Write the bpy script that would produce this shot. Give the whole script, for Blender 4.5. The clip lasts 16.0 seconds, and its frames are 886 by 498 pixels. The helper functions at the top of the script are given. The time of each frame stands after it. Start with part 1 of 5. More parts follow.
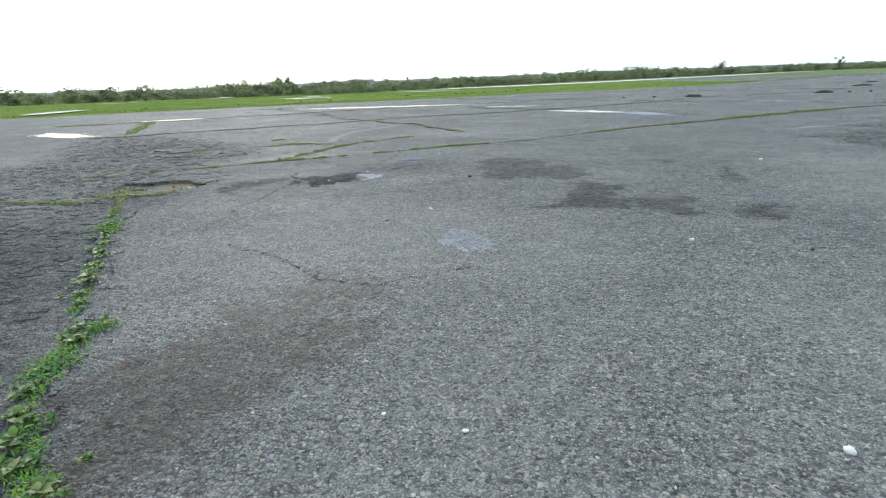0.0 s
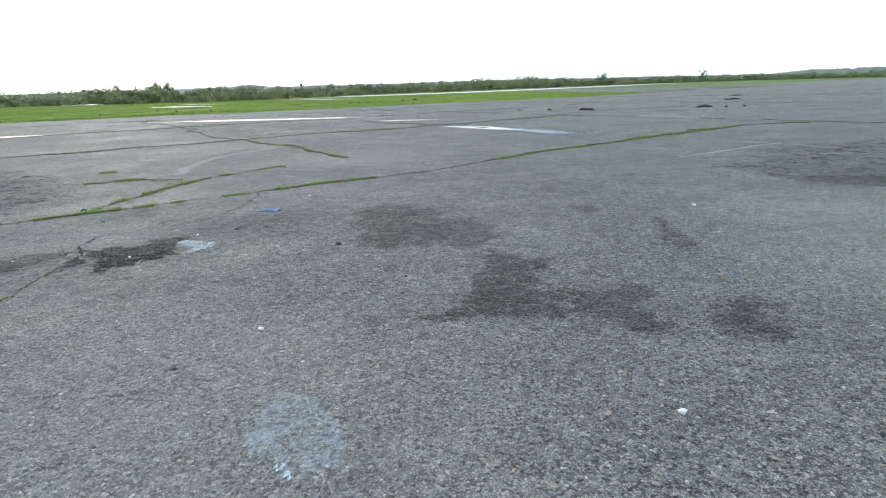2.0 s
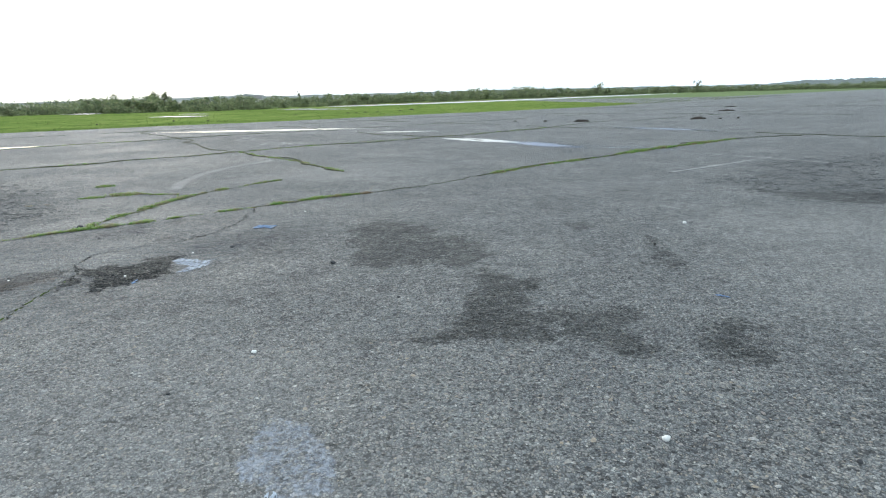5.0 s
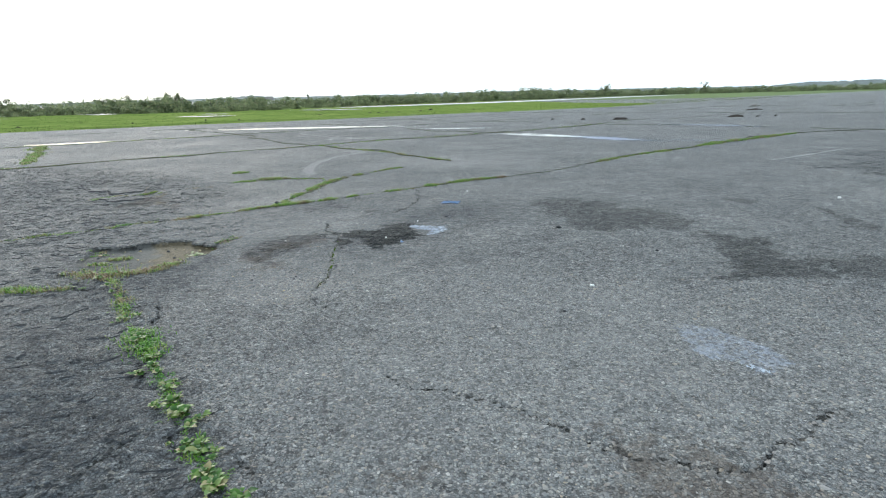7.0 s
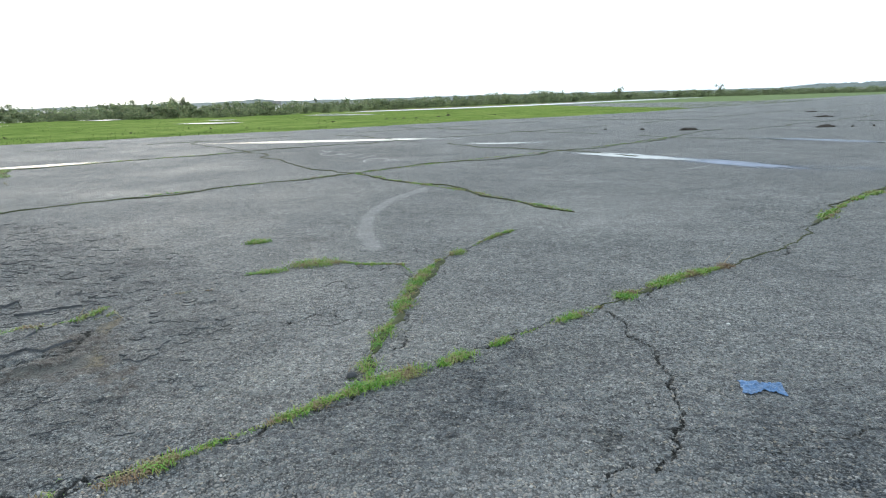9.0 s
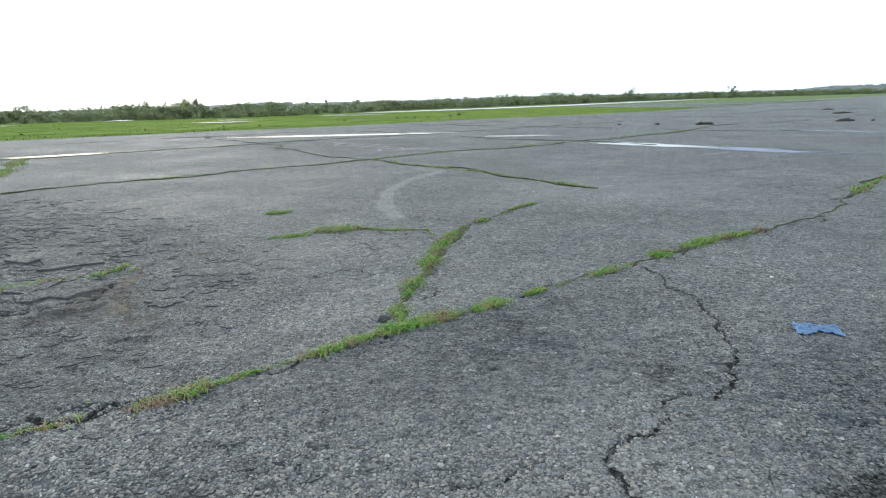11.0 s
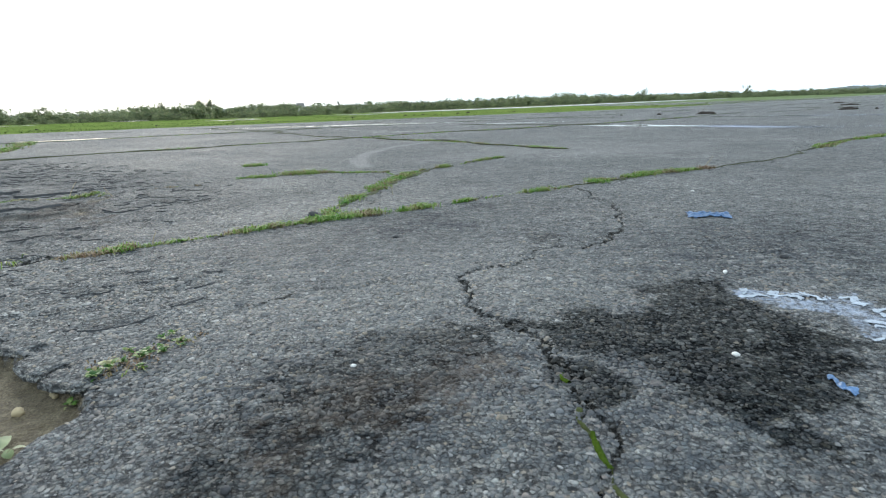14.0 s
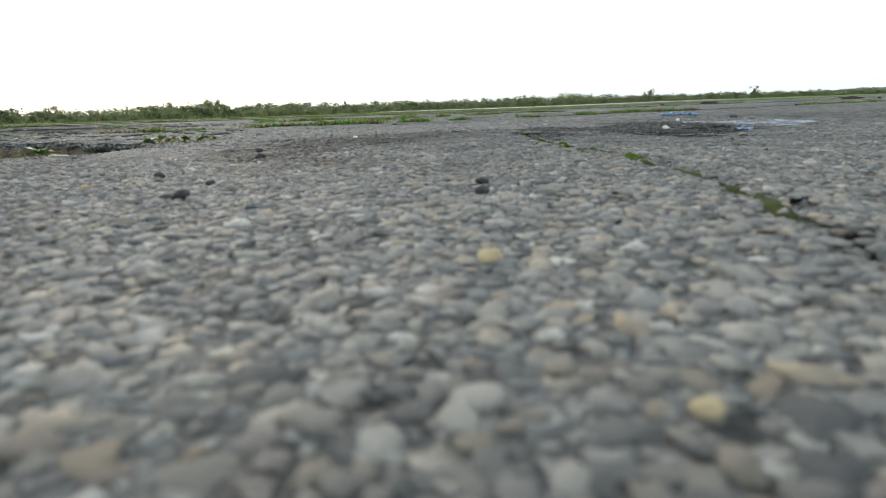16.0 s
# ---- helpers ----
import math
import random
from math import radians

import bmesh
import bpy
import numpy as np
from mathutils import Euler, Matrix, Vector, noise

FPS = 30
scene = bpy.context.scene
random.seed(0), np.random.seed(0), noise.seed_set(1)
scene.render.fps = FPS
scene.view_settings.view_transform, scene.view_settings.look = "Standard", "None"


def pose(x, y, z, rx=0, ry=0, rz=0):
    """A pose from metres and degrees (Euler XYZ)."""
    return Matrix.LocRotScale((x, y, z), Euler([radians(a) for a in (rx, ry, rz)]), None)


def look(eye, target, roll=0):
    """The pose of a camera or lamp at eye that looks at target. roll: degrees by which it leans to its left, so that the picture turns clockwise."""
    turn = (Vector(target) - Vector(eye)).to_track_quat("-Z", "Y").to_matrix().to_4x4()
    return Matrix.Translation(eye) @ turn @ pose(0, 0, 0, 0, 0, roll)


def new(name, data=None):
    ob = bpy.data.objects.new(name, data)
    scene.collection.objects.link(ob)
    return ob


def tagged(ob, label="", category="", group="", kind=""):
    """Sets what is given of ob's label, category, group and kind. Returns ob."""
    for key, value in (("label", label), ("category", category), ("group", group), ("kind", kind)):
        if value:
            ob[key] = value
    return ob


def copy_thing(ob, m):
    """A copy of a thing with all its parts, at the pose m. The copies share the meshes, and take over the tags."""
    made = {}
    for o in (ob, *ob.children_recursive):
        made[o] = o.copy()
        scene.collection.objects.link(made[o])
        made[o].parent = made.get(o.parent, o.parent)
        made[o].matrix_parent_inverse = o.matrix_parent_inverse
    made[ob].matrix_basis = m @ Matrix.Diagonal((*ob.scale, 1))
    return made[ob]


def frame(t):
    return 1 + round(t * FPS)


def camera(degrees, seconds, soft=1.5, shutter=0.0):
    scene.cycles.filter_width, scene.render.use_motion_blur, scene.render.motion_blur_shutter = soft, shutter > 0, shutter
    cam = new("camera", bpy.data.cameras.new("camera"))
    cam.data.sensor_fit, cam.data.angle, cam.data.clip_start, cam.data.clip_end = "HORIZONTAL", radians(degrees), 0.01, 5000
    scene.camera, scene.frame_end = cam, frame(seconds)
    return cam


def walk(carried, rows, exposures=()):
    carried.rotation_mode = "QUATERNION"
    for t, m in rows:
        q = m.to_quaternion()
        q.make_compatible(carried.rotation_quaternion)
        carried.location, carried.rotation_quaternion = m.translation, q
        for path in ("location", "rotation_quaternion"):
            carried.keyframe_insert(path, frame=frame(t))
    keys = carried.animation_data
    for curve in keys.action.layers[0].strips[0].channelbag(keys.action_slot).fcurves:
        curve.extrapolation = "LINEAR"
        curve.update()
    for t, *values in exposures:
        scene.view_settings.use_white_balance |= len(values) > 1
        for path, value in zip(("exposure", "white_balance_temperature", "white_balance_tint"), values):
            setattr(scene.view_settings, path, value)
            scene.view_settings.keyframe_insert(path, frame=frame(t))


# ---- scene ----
cam = camera(78.9, 16.0, 1.1)
# seconds, eye x, y, z, yaw, pitch, roll
PATH = [
    (0, 0, 0, 1.049, 10.75, -17.46, -2.19),
    (0.5, -0.173, 0.109, 1.092, 6.43, -17.48, -1.97),
    (1, -0.217, 0.562, 1.106, 3.11, -17.38, -1.73),
    (1.5, -0.132, 1.245, 1.134, 0.96, -17.17, -1.61),
    (2, 0.064, 1.776, 1.227, 0.15, -17.08, -1.52),
    (2.5, 0.362, 2.209, 1.26, -0.12, -16.93, -1.53),
    (3, 0.709, 2.466, 1.3, -0.16, -16.73, -1.54),
    (3.5, 0.904, 2.579, 1.329, -0.2, -16.543, -1.532),
    (4, 0.831, 2.45, 1.339, -0.23, -16.383, -1.494),
    (4.5, 0.544, 2.15, 1.335, -0.238, -16.255, -1.438),
    (5, 0.098, 1.751, 1.322, -0.212, -16.159, -1.376),
    (5.5, -0.453, 1.323, 1.305, -0.14, -16.1, -1.32),
    (6, -1.038, 0.904, 1.287, -0.04, -16.06, -1.27),
    (6.5, -1.479, 0.75, 1.243, -0.06, -16.04, -1.29),
    (7, -1.891, 1.124, 1.21, 0, -15.99, -1.36),
    (7.5, -2.287, 1.96, 1.217, 0.1, -15.92, -1.38),
    (8, -2.695, 3.096, 1.257, 0.23, -15.84, -1.51),
    (8.5, -3.066, 4.204, 1.366, 0.4, -15.74, -1.53),
    (9, -3.356, 4.963, 1.434, 0.572, -15.691, -1.529),
    (9.5, -3.508, 5.184, 1.428, 0.759, -15.698, -1.506),
    (10, -3.559, 5.104, 1.359, 0.981, -15.694, -1.486),
    (10.4, -3.552, 4.985, 1.268, 1.194, -15.635, -1.491),
    (10.8, -3.521, 4.949, 1.151, 1.45, -15.49, -1.53),
    (11, -3.503, 4.972, 1.087, 1.59, -15.39, -1.56),
    (11.5, -3.468, 5.094, 0.953, 1.84, -15.37, -1.61),
    (12, -3.415, 5.233, 0.875, 2.16, -15.33, -1.7),
    (12.5, -3.366, 5.304, 0.876, 2.41, -15.16, -1.74),
    (13, -3.236, 4.926, 0.8, 2.57, -15.12, -1.73),
    (13.5, -3.085, 4.633, 0.676, 2.77, -15.1, -1.75),
    (14, -3.013, 4.627, 0.576, 2.97, -15.1, -1.8),
    (14.5, -3.027, 4.76, 0.534, 3.14, -14.98, -1.81),
    (15, -3.007, 4.565, 0.432, 3.3, -14.98, -1.83),
    (15.5, -2.99, 4.418, 0.29, 3.6, -14.9, -1.93),
    (15.8, -2.963, 4.258, 0.169, 3.56, -15.01, -1.71),
    (16, -2.947, 4.188, 0.072, 3.61, -14.89, -1.76),
]
cam.data.dof.use_dof, cam.data.dof.focus_distance, cam.data.dof.aperture_fstop = True, 3.0, 7.5
walk(cam, [(t, pose(x, y, z, 90 + pitch, 0, yaw) @ pose(0, 0, 0, 0, 0, roll)) for t, x, y, z, yaw, pitch, roll in PATH],
     [(0.0, 0.07, 6170, 8.5), (5.0, 0.09, 6170, 8.5), (8.5, 0.14, 6170, 8.5), (11.0, 0.07, 6170, 8.5), (15.5, 0.06, 6170, 8.5), (16.0, -0.2, 6800, 9.5)])

# ---- light: bright overcast evening sky, the sun low behind cloud ahead and to the left ----
SUN_ELEVATION, SUN_AZIMUTH = 21.0, -32.0
world = bpy.data.worlds.new("overcast_sky")
scene.world = world
world.use_nodes = True
wt = world.node_tree
wt.nodes.clear()
sky = wt.nodes.new("ShaderNodeTexSky")
sky.sky_type, sky.sun_disc = "NISHITA", False
sky.sun_elevation, sky.sun_rotation = radians(SUN_ELEVATION), radians(SUN_AZIMUTH)
sky.dust_density, sky.air_density = 4.0, 1.0
cloud = wt.nodes.new("ShaderNodeMix")
cloud.data_type = "RGBA"
cloud.inputs[0].default_value = 0.74
cloud.inputs[7].default_value = (9.1, 10.3, 11.1, 1)
back, world_out = wt.nodes.new("ShaderNodeBackground"), wt.nodes.new("ShaderNodeOutputWorld")
back.inputs["Strength"].default_value = 0.157
wt.links.new(sky.outputs[0], cloud.inputs[6])
wt.links.new(cloud.outputs[2], back.inputs["Color"])
wt.links.new(back.outputs[0], world_out.inputs["Surface"])

sun = new("sun", bpy.data.lights.new("sun", "SUN"))
sun.data.energy, sun.data.angle, sun.data.color = 1.2, radians(13), (1.0, 0.95, 0.87)
a, e = radians(SUN_AZIMUTH), radians(SUN_ELEVATION)
sun.matrix_world = look((40 * math.sin(a), 40 * math.cos(a), 40 * math.tan(e)), (0, 0, 0))
scene.view_settings.exposure = 0.0

# ---- the lie of the land ----
RNG = np.random.default_rng(7)
# joints of the pavement run along U, cross joints along V
U, V = np.array((0.796, 0.605)), np.array((-0.605, 0.796))


def lattice(seed, n=256):
    return np.random.default_rng(seed).random((n, n))


def vnoise(x, y, scale, seed):
    """Smooth value noise, -1 to 1, with features of the given size in metres."""
    g = lattice(seed)
    u, v = np.asarray(x, float) / scale, np.asarray(y, float) / scale
    i, j = np.floor(u).astype(int), np.floor(v).astype(int)
    f, h = u - i, v - j
    f, h = f * f * (3 - 2 * f), h * h * (3 - 2 * h)
    n = len(g)
    c = lambda p, q: g[p % n, q % n]
    return 2 * (c(i, j) * (1 - f) * (1 - h) + c(i + 1, j) * f * (1 - h) + c(i, j + 1) * (1 - f) * h + c(i + 1, j + 1) * f * h) - 1


def lie(x, y):
    """The height of the land: level by the take-off point, then falling away gently, level again far out."""
    x, y = np.asarray(x, float), np.asarray(y, float)
    k = np.clip(x / (abs(y) + 20), 0, 0.7) / 0.7
    k = k * k * (3 - 2 * k)
    return -(0.009 - 0.006 * k) * (2.0 * np.logaddexp(0, (y - 6) / 2.0) - 10.0 * np.logaddexp(0, (y - 105) / 10.0))


def inside(x, y, poly):
    """Signed distance to a closed outline, positive within."""
    p = np.array(poly, float)
    q = np.roll(p, -1, 0)
    best, odd = np.full(x.shape, 1e9), np.zeros(x.shape, bool)
    for (x0, y0), (x1, y1) in zip(p, q):
        t = np.clip(((x - x0) * (x1 - x0) + (y - y0) * (y1 - y0)) / ((x1 - x0) ** 2 + (y1 - y0) ** 2 + 1e-12), 0, 1)
        best = np.minimum(best, np.hypot(x - x0 - t * (x1 - x0), y - y0 - t * (y1 - y0)))
        cross = ((y0 > y) != (y1 > y)) & (x < (x1 - x0) * (y - y0) / ((y1 - y0) or 1e-12) + x0)
        odd ^= cross
    return np.where(odd, best, -best)


def along(x, y, line):
    best = np.full(x.shape, 1e9)
    for (x0, y0), (x1, y1) in zip(line[:-1], line[1:]):
        t = np.clip(((x - x0) * (x1 - x0) + (y - y0) * (y1 - y0)) / ((x1 - x0) ** 2 + (y1 - y0) ** 2 + 1e-12), 0, 1)
        best = np.minimum(best, np.hypot(x - x0 - t * (x1 - x0), y - y0 - t * (y1 - y0)))
    return best


def ragged(line, step=0.035, rough=0.22, seed=1):
    """A broken line: each stretch is halved and pushed sideways until it is short."""
    rnd = random.Random(seed)
    pts = [Vector((*p, 0)) for p in line]
    while max((b - a).length for a, b in zip(pts, pts[1:])) > step:
        out = [pts[0]]
        for a, b in zip(pts, pts[1:]):
            d = b - a
            if d.length > step:
                out.append((a + b) / 2 + Vector((-d.y, d.x, 0)) * rnd.uniform(-rough, rough))
            out.append(b)
        pts = out
    return [(p.x, p.y) for p in pts]


# cracks: line, half-width
CRACKS = [
    ([(-2.26, 8.46), (-2.24, 8.08), (-2.18, 7.82), (-2.18, 7.56), (-2.24, 7.35), (-2.3, 7.14), (-2.4, 7.0), (-2.54, 6.79)], 0.00743),
    ([(-2.62, 6.82), (-2.76, 6.7), (-2.82, 6.62), (-2.95, 6.54), (-3.04, 6.46), (-3.03, 6.28), (-3.0, 6.12), (-2.9, 5.96), (-2.83, 5.82)], 0.00743),
    ([(-2.83, 5.82), (-2.8, 5.6), (-2.78, 5.4), (-2.75, 5.18), (-2.72, 5.0), (-2.73, 4.86), (-2.71, 4.7), (-2.73, 4.5)], 0.0045),
    ([(-2.16, 3.3), (-1.97, 3.18), (-1.85, 3.15), (-1.67, 3.05), (-1.49, 2.91), (-1.38, 2.82), (-1.31, 2.77), (-1.19, 2.69), (-1.06, 2.64), (-0.91, 2.63), (-0.78, 2.7), (-0.66, 2.75), (-0.56, 2.82), (-0.44, 2.91), (-0.34, 2.96)], 0.0046),
    ([(-2.73, 4.5), (-2.7, 4.28), (-2.61, 4.15), (-2.51, 4.05)], 0.002),
    ([(-3.9, 5.66), (-3.85, 5.8), (-3.78, 5.93), (-3.66, 6.19), (-3.5, 6.31), (-3.2, 6.36)], 0.003),
    ([(-6.2, 5.85), (-5.44, 6.33), (-4.94, 6.7), (-4.44, 7.0), (-4.09, 7.26), (-3.8, 7.5), (-3.32, 7.8), (-2.84, 8.17), (-2.29, 8.55), (-1.48, 9.16), (-0.95, 9.41), (-0.04, 10.05), (0.9, 11.0), (2.0, 12.15)], 0.00495),
    ([(-3.77, 7.54), (-3.83, 7.82), (-3.72, 8.59), (-3.66, 9.05), (-3.44, 9.85), (-2.89, 10.63), (-2.53, 11.0)], 0.00454),
    ([(-3.71, 9.24), (-3.85, 9.61), (-4.32, 9.74), (-4.92, 9.64), (-5.4, 9.45)], 0.00371),
    ([(-1.35, 0.9), (-1.86, 1.46), (-2.03, 1.86), (-2.33, 2.15), (-2.52, 2.46), (-2.83, 2.82), (-3.12, 3.23), (-3.46, 3.69), (-3.91, 4.27), (-4.25, 4.8)], 0.00495),
    ([(-6.6, 4.6), (-4.9, 4.57), (-4.28, 4.6)], 0.00413),
    ([(-3.55, 2.4), (-3.3, 2.52), (-3.1, 2.75), (-2.98, 2.95)], 0.00371),
    ([(-2.3, 6.95), (-1.95, 6.93), (-1.6, 7.0), (-1.2, 6.98)], 0.00165),
    ([(2.0, 6.5), (2.05, 6.15), (2.01, 5.72), (1.75, 5.78)], 0.0033),
    ([(3.2, 8.9), (4.4, 8.9), (5.2, 8.6), (6.6, 8.3)], 0.00495),
    ([(-6.4, 7.95), (-6.0, 7.82), (-5.84, 7.94), (-5.76, 8.14), (-5.85, 8.36), (-6.02, 8.55), (-5.66, 8.66)], 0.00578),
    ([(-4.3, 8.95), (-4.1, 9.1), (-3.9, 9.1)], 0.00289),
    ([(-4.35, 8.3), (-4.1, 8.35), (-3.8, 8.5)], 0.00206),
]
for line, w in (([(-6.16, 7.83), (-5.99, 7.78), (-5.75, 7.97), (-5.82, 8.27)], 0.01), ([(-4.4, 9.11), (-4.25, 9.28), (-4.22, 8.85)], 0.004), ([(-4.45, 8.38), (-4.16, 8.46)], 0.006), ([(-6.3, 5.8), (-5.44, 6.33), (-4.94, 6.7), (-4.7, 6.85)], 0.009), 
                ([(4.39, 9.95), (4.63, 9.63), (5.21, 9.33)], 0.006), ([(6.26, 11.69), (6.3, 11.06), (6.42, 10.49)], 0.008), ([(5.71, 9.71), (6.08, 9.92), (6.58, 10.19), (6.88, 9.83)], 0.012), ([(5.55, 9.34), (5.69, 8.86), (5.76, 8.44)], 0.01), ([(4.88, 11.79), (5.38, 11.68), (5.82, 11.89)], 0.008), ([(3.83, 9.09), (4.24, 8.89), (4.51, 8.69)], 0.006), ([(2.14, 8.98), (2.36, 9.1), (2.76, 9.26)], 0.004), ([(-2.83, 5.91), (-2.81, 5.81), (-2.81, 5.67), (-2.8, 5.55), (-2.79, 5.47)], 0.004)):
    CRACKS.append((line, w))
CRACKS = [(ragged(line, 0.035, 0.24 if n < 18 else 0.4, n), w * (0.85 if n < 18 else 1)) for n, (line, w) in enumerate(CRACKS)]
POTHOLE = ragged([(-4.97, 5.66), (-4.7, 5.68), (-4.5, 5.83), (-4.22, 5.86), (-4.07, 5.74), (-3.86, 5.66), (-3.84, 5.42), (-3.98, 5.2), (-4.14, 4.99), (-4.35, 4.9), (-4.6, 5.0), (-4.85, 5.4), (-4.97, 5.66)], 0.06, 0.16, 5)[:-1]
SANDY = ragged([(-6.06, 7.71), (-5.95, 7.73), (-5.71, 7.91), (-5.79, 8.25), (-5.88, 8.6), (-5.98, 8.97), (-5.75, 8.66), (-5.59, 8.33), (-5.5, 8.05), (-5.3, 7.85), (-5.09, 7.63), (-5.04, 7.47), (-5.18, 7.52), (-5.38, 7.72), (-5.52, 7.71), (-5.67, 7.62), (-5.93, 7.55), (-6.06, 7.71)], 0.05, 0.2, 8)[:-1]
BROKEN = ragged([(-5.86, 7.95), (-5.85, 8.34), (-5.72, 8.55), (-5.46, 8.12), (-5.12, 7.7), (-5.08, 7.48), (-5.4, 7.62), (-5.95, 7.63), (-5.86, 7.95)], 0.08, 0.2, 6)[:-1]
# damp or oily dark patches: how dark, how softly they end, outline
STAINS = [
    (0.7, 0.15, [(-0.87, 7.3), (-0.67, 7.52), (-0.33, 7.54), (-0.01, 7.2), (0.1, 6.75), (0.32, 6.81), (0.48, 6.42), (0.62, 6.14), (0.43, 5.98), (0.25, 5.88), (0.1, 5.98), (-0.07, 5.86), (-0.27, 6.04), (-0.33, 5.88), (-0.49, 5.89), (-0.62, 6.07), (-0.64, 6.45), (-0.77, 6.84)]),
    (0.8, 0.1, [(0.41, 5.76), (0.61, 5.54), (0.84, 5.49), (0.79, 5.33), (0.65, 5.2), (0.68, 5.03), (0.59, 4.92), (0.72, 4.84), (0.8, 4.74), (0.74, 4.62), (0.76, 4.53), (0.67, 4.46), (0.58, 4.51), (0.45, 4.46), (0.37, 4.51), (0.3, 4.47), (0.19, 4.49), (0.21, 4.84), (0.28, 5.1), (0.36, 5.4)]),
    (0.7, 0.11, [(0.76, 4.84), (0.89, 4.87), (1.05, 4.89), (1.22, 4.92), (1.3, 4.84), (1.3, 4.74), (1.19, 4.68), (1.08, 4.65), (1.19, 4.56), (1.25, 4.47), (1.24, 4.37), (1.15, 4.23), (1.08, 4.23), (1.01, 4.28), (0.93, 4.38), (0.86, 4.46), (0.72, 4.53)]),
    (0.8, 0.03, [(1.24, 4.3), (1.15, 4.22), (1.07, 4.22), (1.0, 4.28), (1.08, 4.3), (1.18, 4.36)]),
    (0.7, 0.04, [(0.24, 4.5), (0.1, 4.47), (-0.04, 4.45), (-0.08, 4.52), (0.06, 4.59), (0.2, 4.68)]),
    (0.75, 0.13, [(1.48, 4.4), (1.66, 4.62), (1.82, 4.64), (1.88, 4.55), (1.76, 4.39), (1.8, 4.29), (1.77, 4.15), (1.66, 4.14), (1.57, 4.18), (1.51, 4.26)]),
    (0.45, 0.05, [(-0.45, 4.54), (-0.38, 4.59), (-0.29, 4.56), (-0.28, 4.45), (-0.37, 4.45)]),
    (0.42, 0.08, [(1.37, 7.28), (1.62, 7.3), (1.71, 7.01), (1.44, 6.94)]),
    (0.75, 0.1, [(2.02, 6.68), (2.06, 6.41), (2.02, 5.96), (1.98, 5.65), (1.85, 5.7), (1.89, 5.91), (1.88, 6.04), (1.97, 6.35)]),
    (0.38, 0.06, [(1.89, 5.91), (1.61, 5.62), (1.57, 5.74), (1.88, 6.04)]),
    (0.7, 0.12, [(-2.98, 5.99), (-2.96, 5.84), (-3.06, 5.74), (-3.12, 5.6), (-3.18, 5.47), (-3.25, 5.38), (-3.36, 5.37), (-3.53, 5.4), (-3.46, 5.48), (-3.5, 5.53), (-3.46, 5.66), (-3.43, 5.78), (-3.33, 5.86), (-3.23, 5.92), (-3.11, 5.98)]),
    (0.55, 0.05, [(-3.18, 5.46), (-3.23, 5.34), (-3.26, 5.23), (-3.21, 5.12), (-3.17, 5.07), (-3.24, 5.03), (-3.31, 5.09), (-3.39, 5.17), (-3.5, 5.31), (-3.53, 5.4), (-3.36, 5.4)]),
    (0.97, 0.1, [(-2.99, 6.06), (-2.88, 6.0), (-2.75, 6.04), (-2.57, 6.09), (-2.46, 6.13), (-2.36, 6.35), (-2.24, 6.4), (-2.2, 6.27), (-2.18, 6.1), (-2.1, 6.0), (-2.08, 5.86), (-2.17, 5.76), (-2.26, 5.67), (-2.29, 5.58), (-2.4, 5.46), (-2.46, 5.46), (-2.53, 5.53), (-2.62, 5.57), (-2.64, 5.64), (-2.56, 5.72), (-2.64, 5.78), (-2.74, 5.82), (-2.82, 5.95)]),
    (0.55, 0.04, [(-2.84, 5.78), (-2.72, 5.76), (-2.66, 5.62), (-2.74, 5.58), (-2.8, 5.64)]),
    (0.75, 0.22, [(4.23, 8.93), (4.49, 8.84), (4.77, 8.55), (5.3, 8.62), (6.4, 8.3), (6.2, 7.5), (5.28, 7.79), (4.82, 7.98), (4.49, 8.2), (4.46, 8.49)]),
    (0.5, 0.04, [(-2.75, 7.09), (-2.66, 7.11), (-2.62, 6.99), (-2.67, 6.89), (-2.75, 6.95)]),
    (0.3, 0.5, [(3.6, 15.6), (4.6, 15.0), (6.4, 13.6), (4.9, 14.2)]),
    (0.22, 0.8, [(-10.5, 24.5), (-4.5, 24.2), (-3.4, 20.6), (-6.6, 18.6), (-9.6, 21.0)]),
    (0.3, 0.2, [(-2.3, 8.0), (-2.9, 7.9), (-3.0, 7.7), (-2.5, 7.75)]),
]
BROWNS = [
    [(-1.4, 0.95), (-1.6, 1.5), (-1.6, 1.97), (-1.35, 2.24), (-0.89, 2.25), (-0.78, 1.8), (-0.93, 1.53), (-0.99, 1.27), (-1.08, 0.95)],
    [(-1.61, 1.9), (-1.34, 2.11), (-0.93, 2.21), (-0.84, 2.1), (-1.05, 1.86), (-1.31, 1.49), (-1.61, 1.2), (-1.8, 1.3), (-1.75, 1.6)],
    [(-2.1, 2.66), (-1.97, 2.68), (-1.97, 2.58), (-2.1, 2.57)],
    [(-1.35, 2.9), (-0.9, 2.75), (-0.7, 2.5), (-1.0, 2.2), (-1.4, 2.4)],
    [(-3.35, 5.1), (-3.0, 5.15), (-3.05, 4.95), (-3.3, 4.92)],
    [(-3.45, 5.66), (-2.98, 5.9), (-2.95, 5.6), (-3.4, 5.42)],
    BROKEN,
    [(-3.59, 5.18), (-3.6, 5.32), (-3.4, 5.34), (-3.2, 5.23), (-3.25, 5.1), (-3.51, 5.1)],
    [(-1.62, 2.3), (-1.2, 2.45), (-0.6, 2.1), (-0.9, 1.7), (-1.4, 1.9)],
]
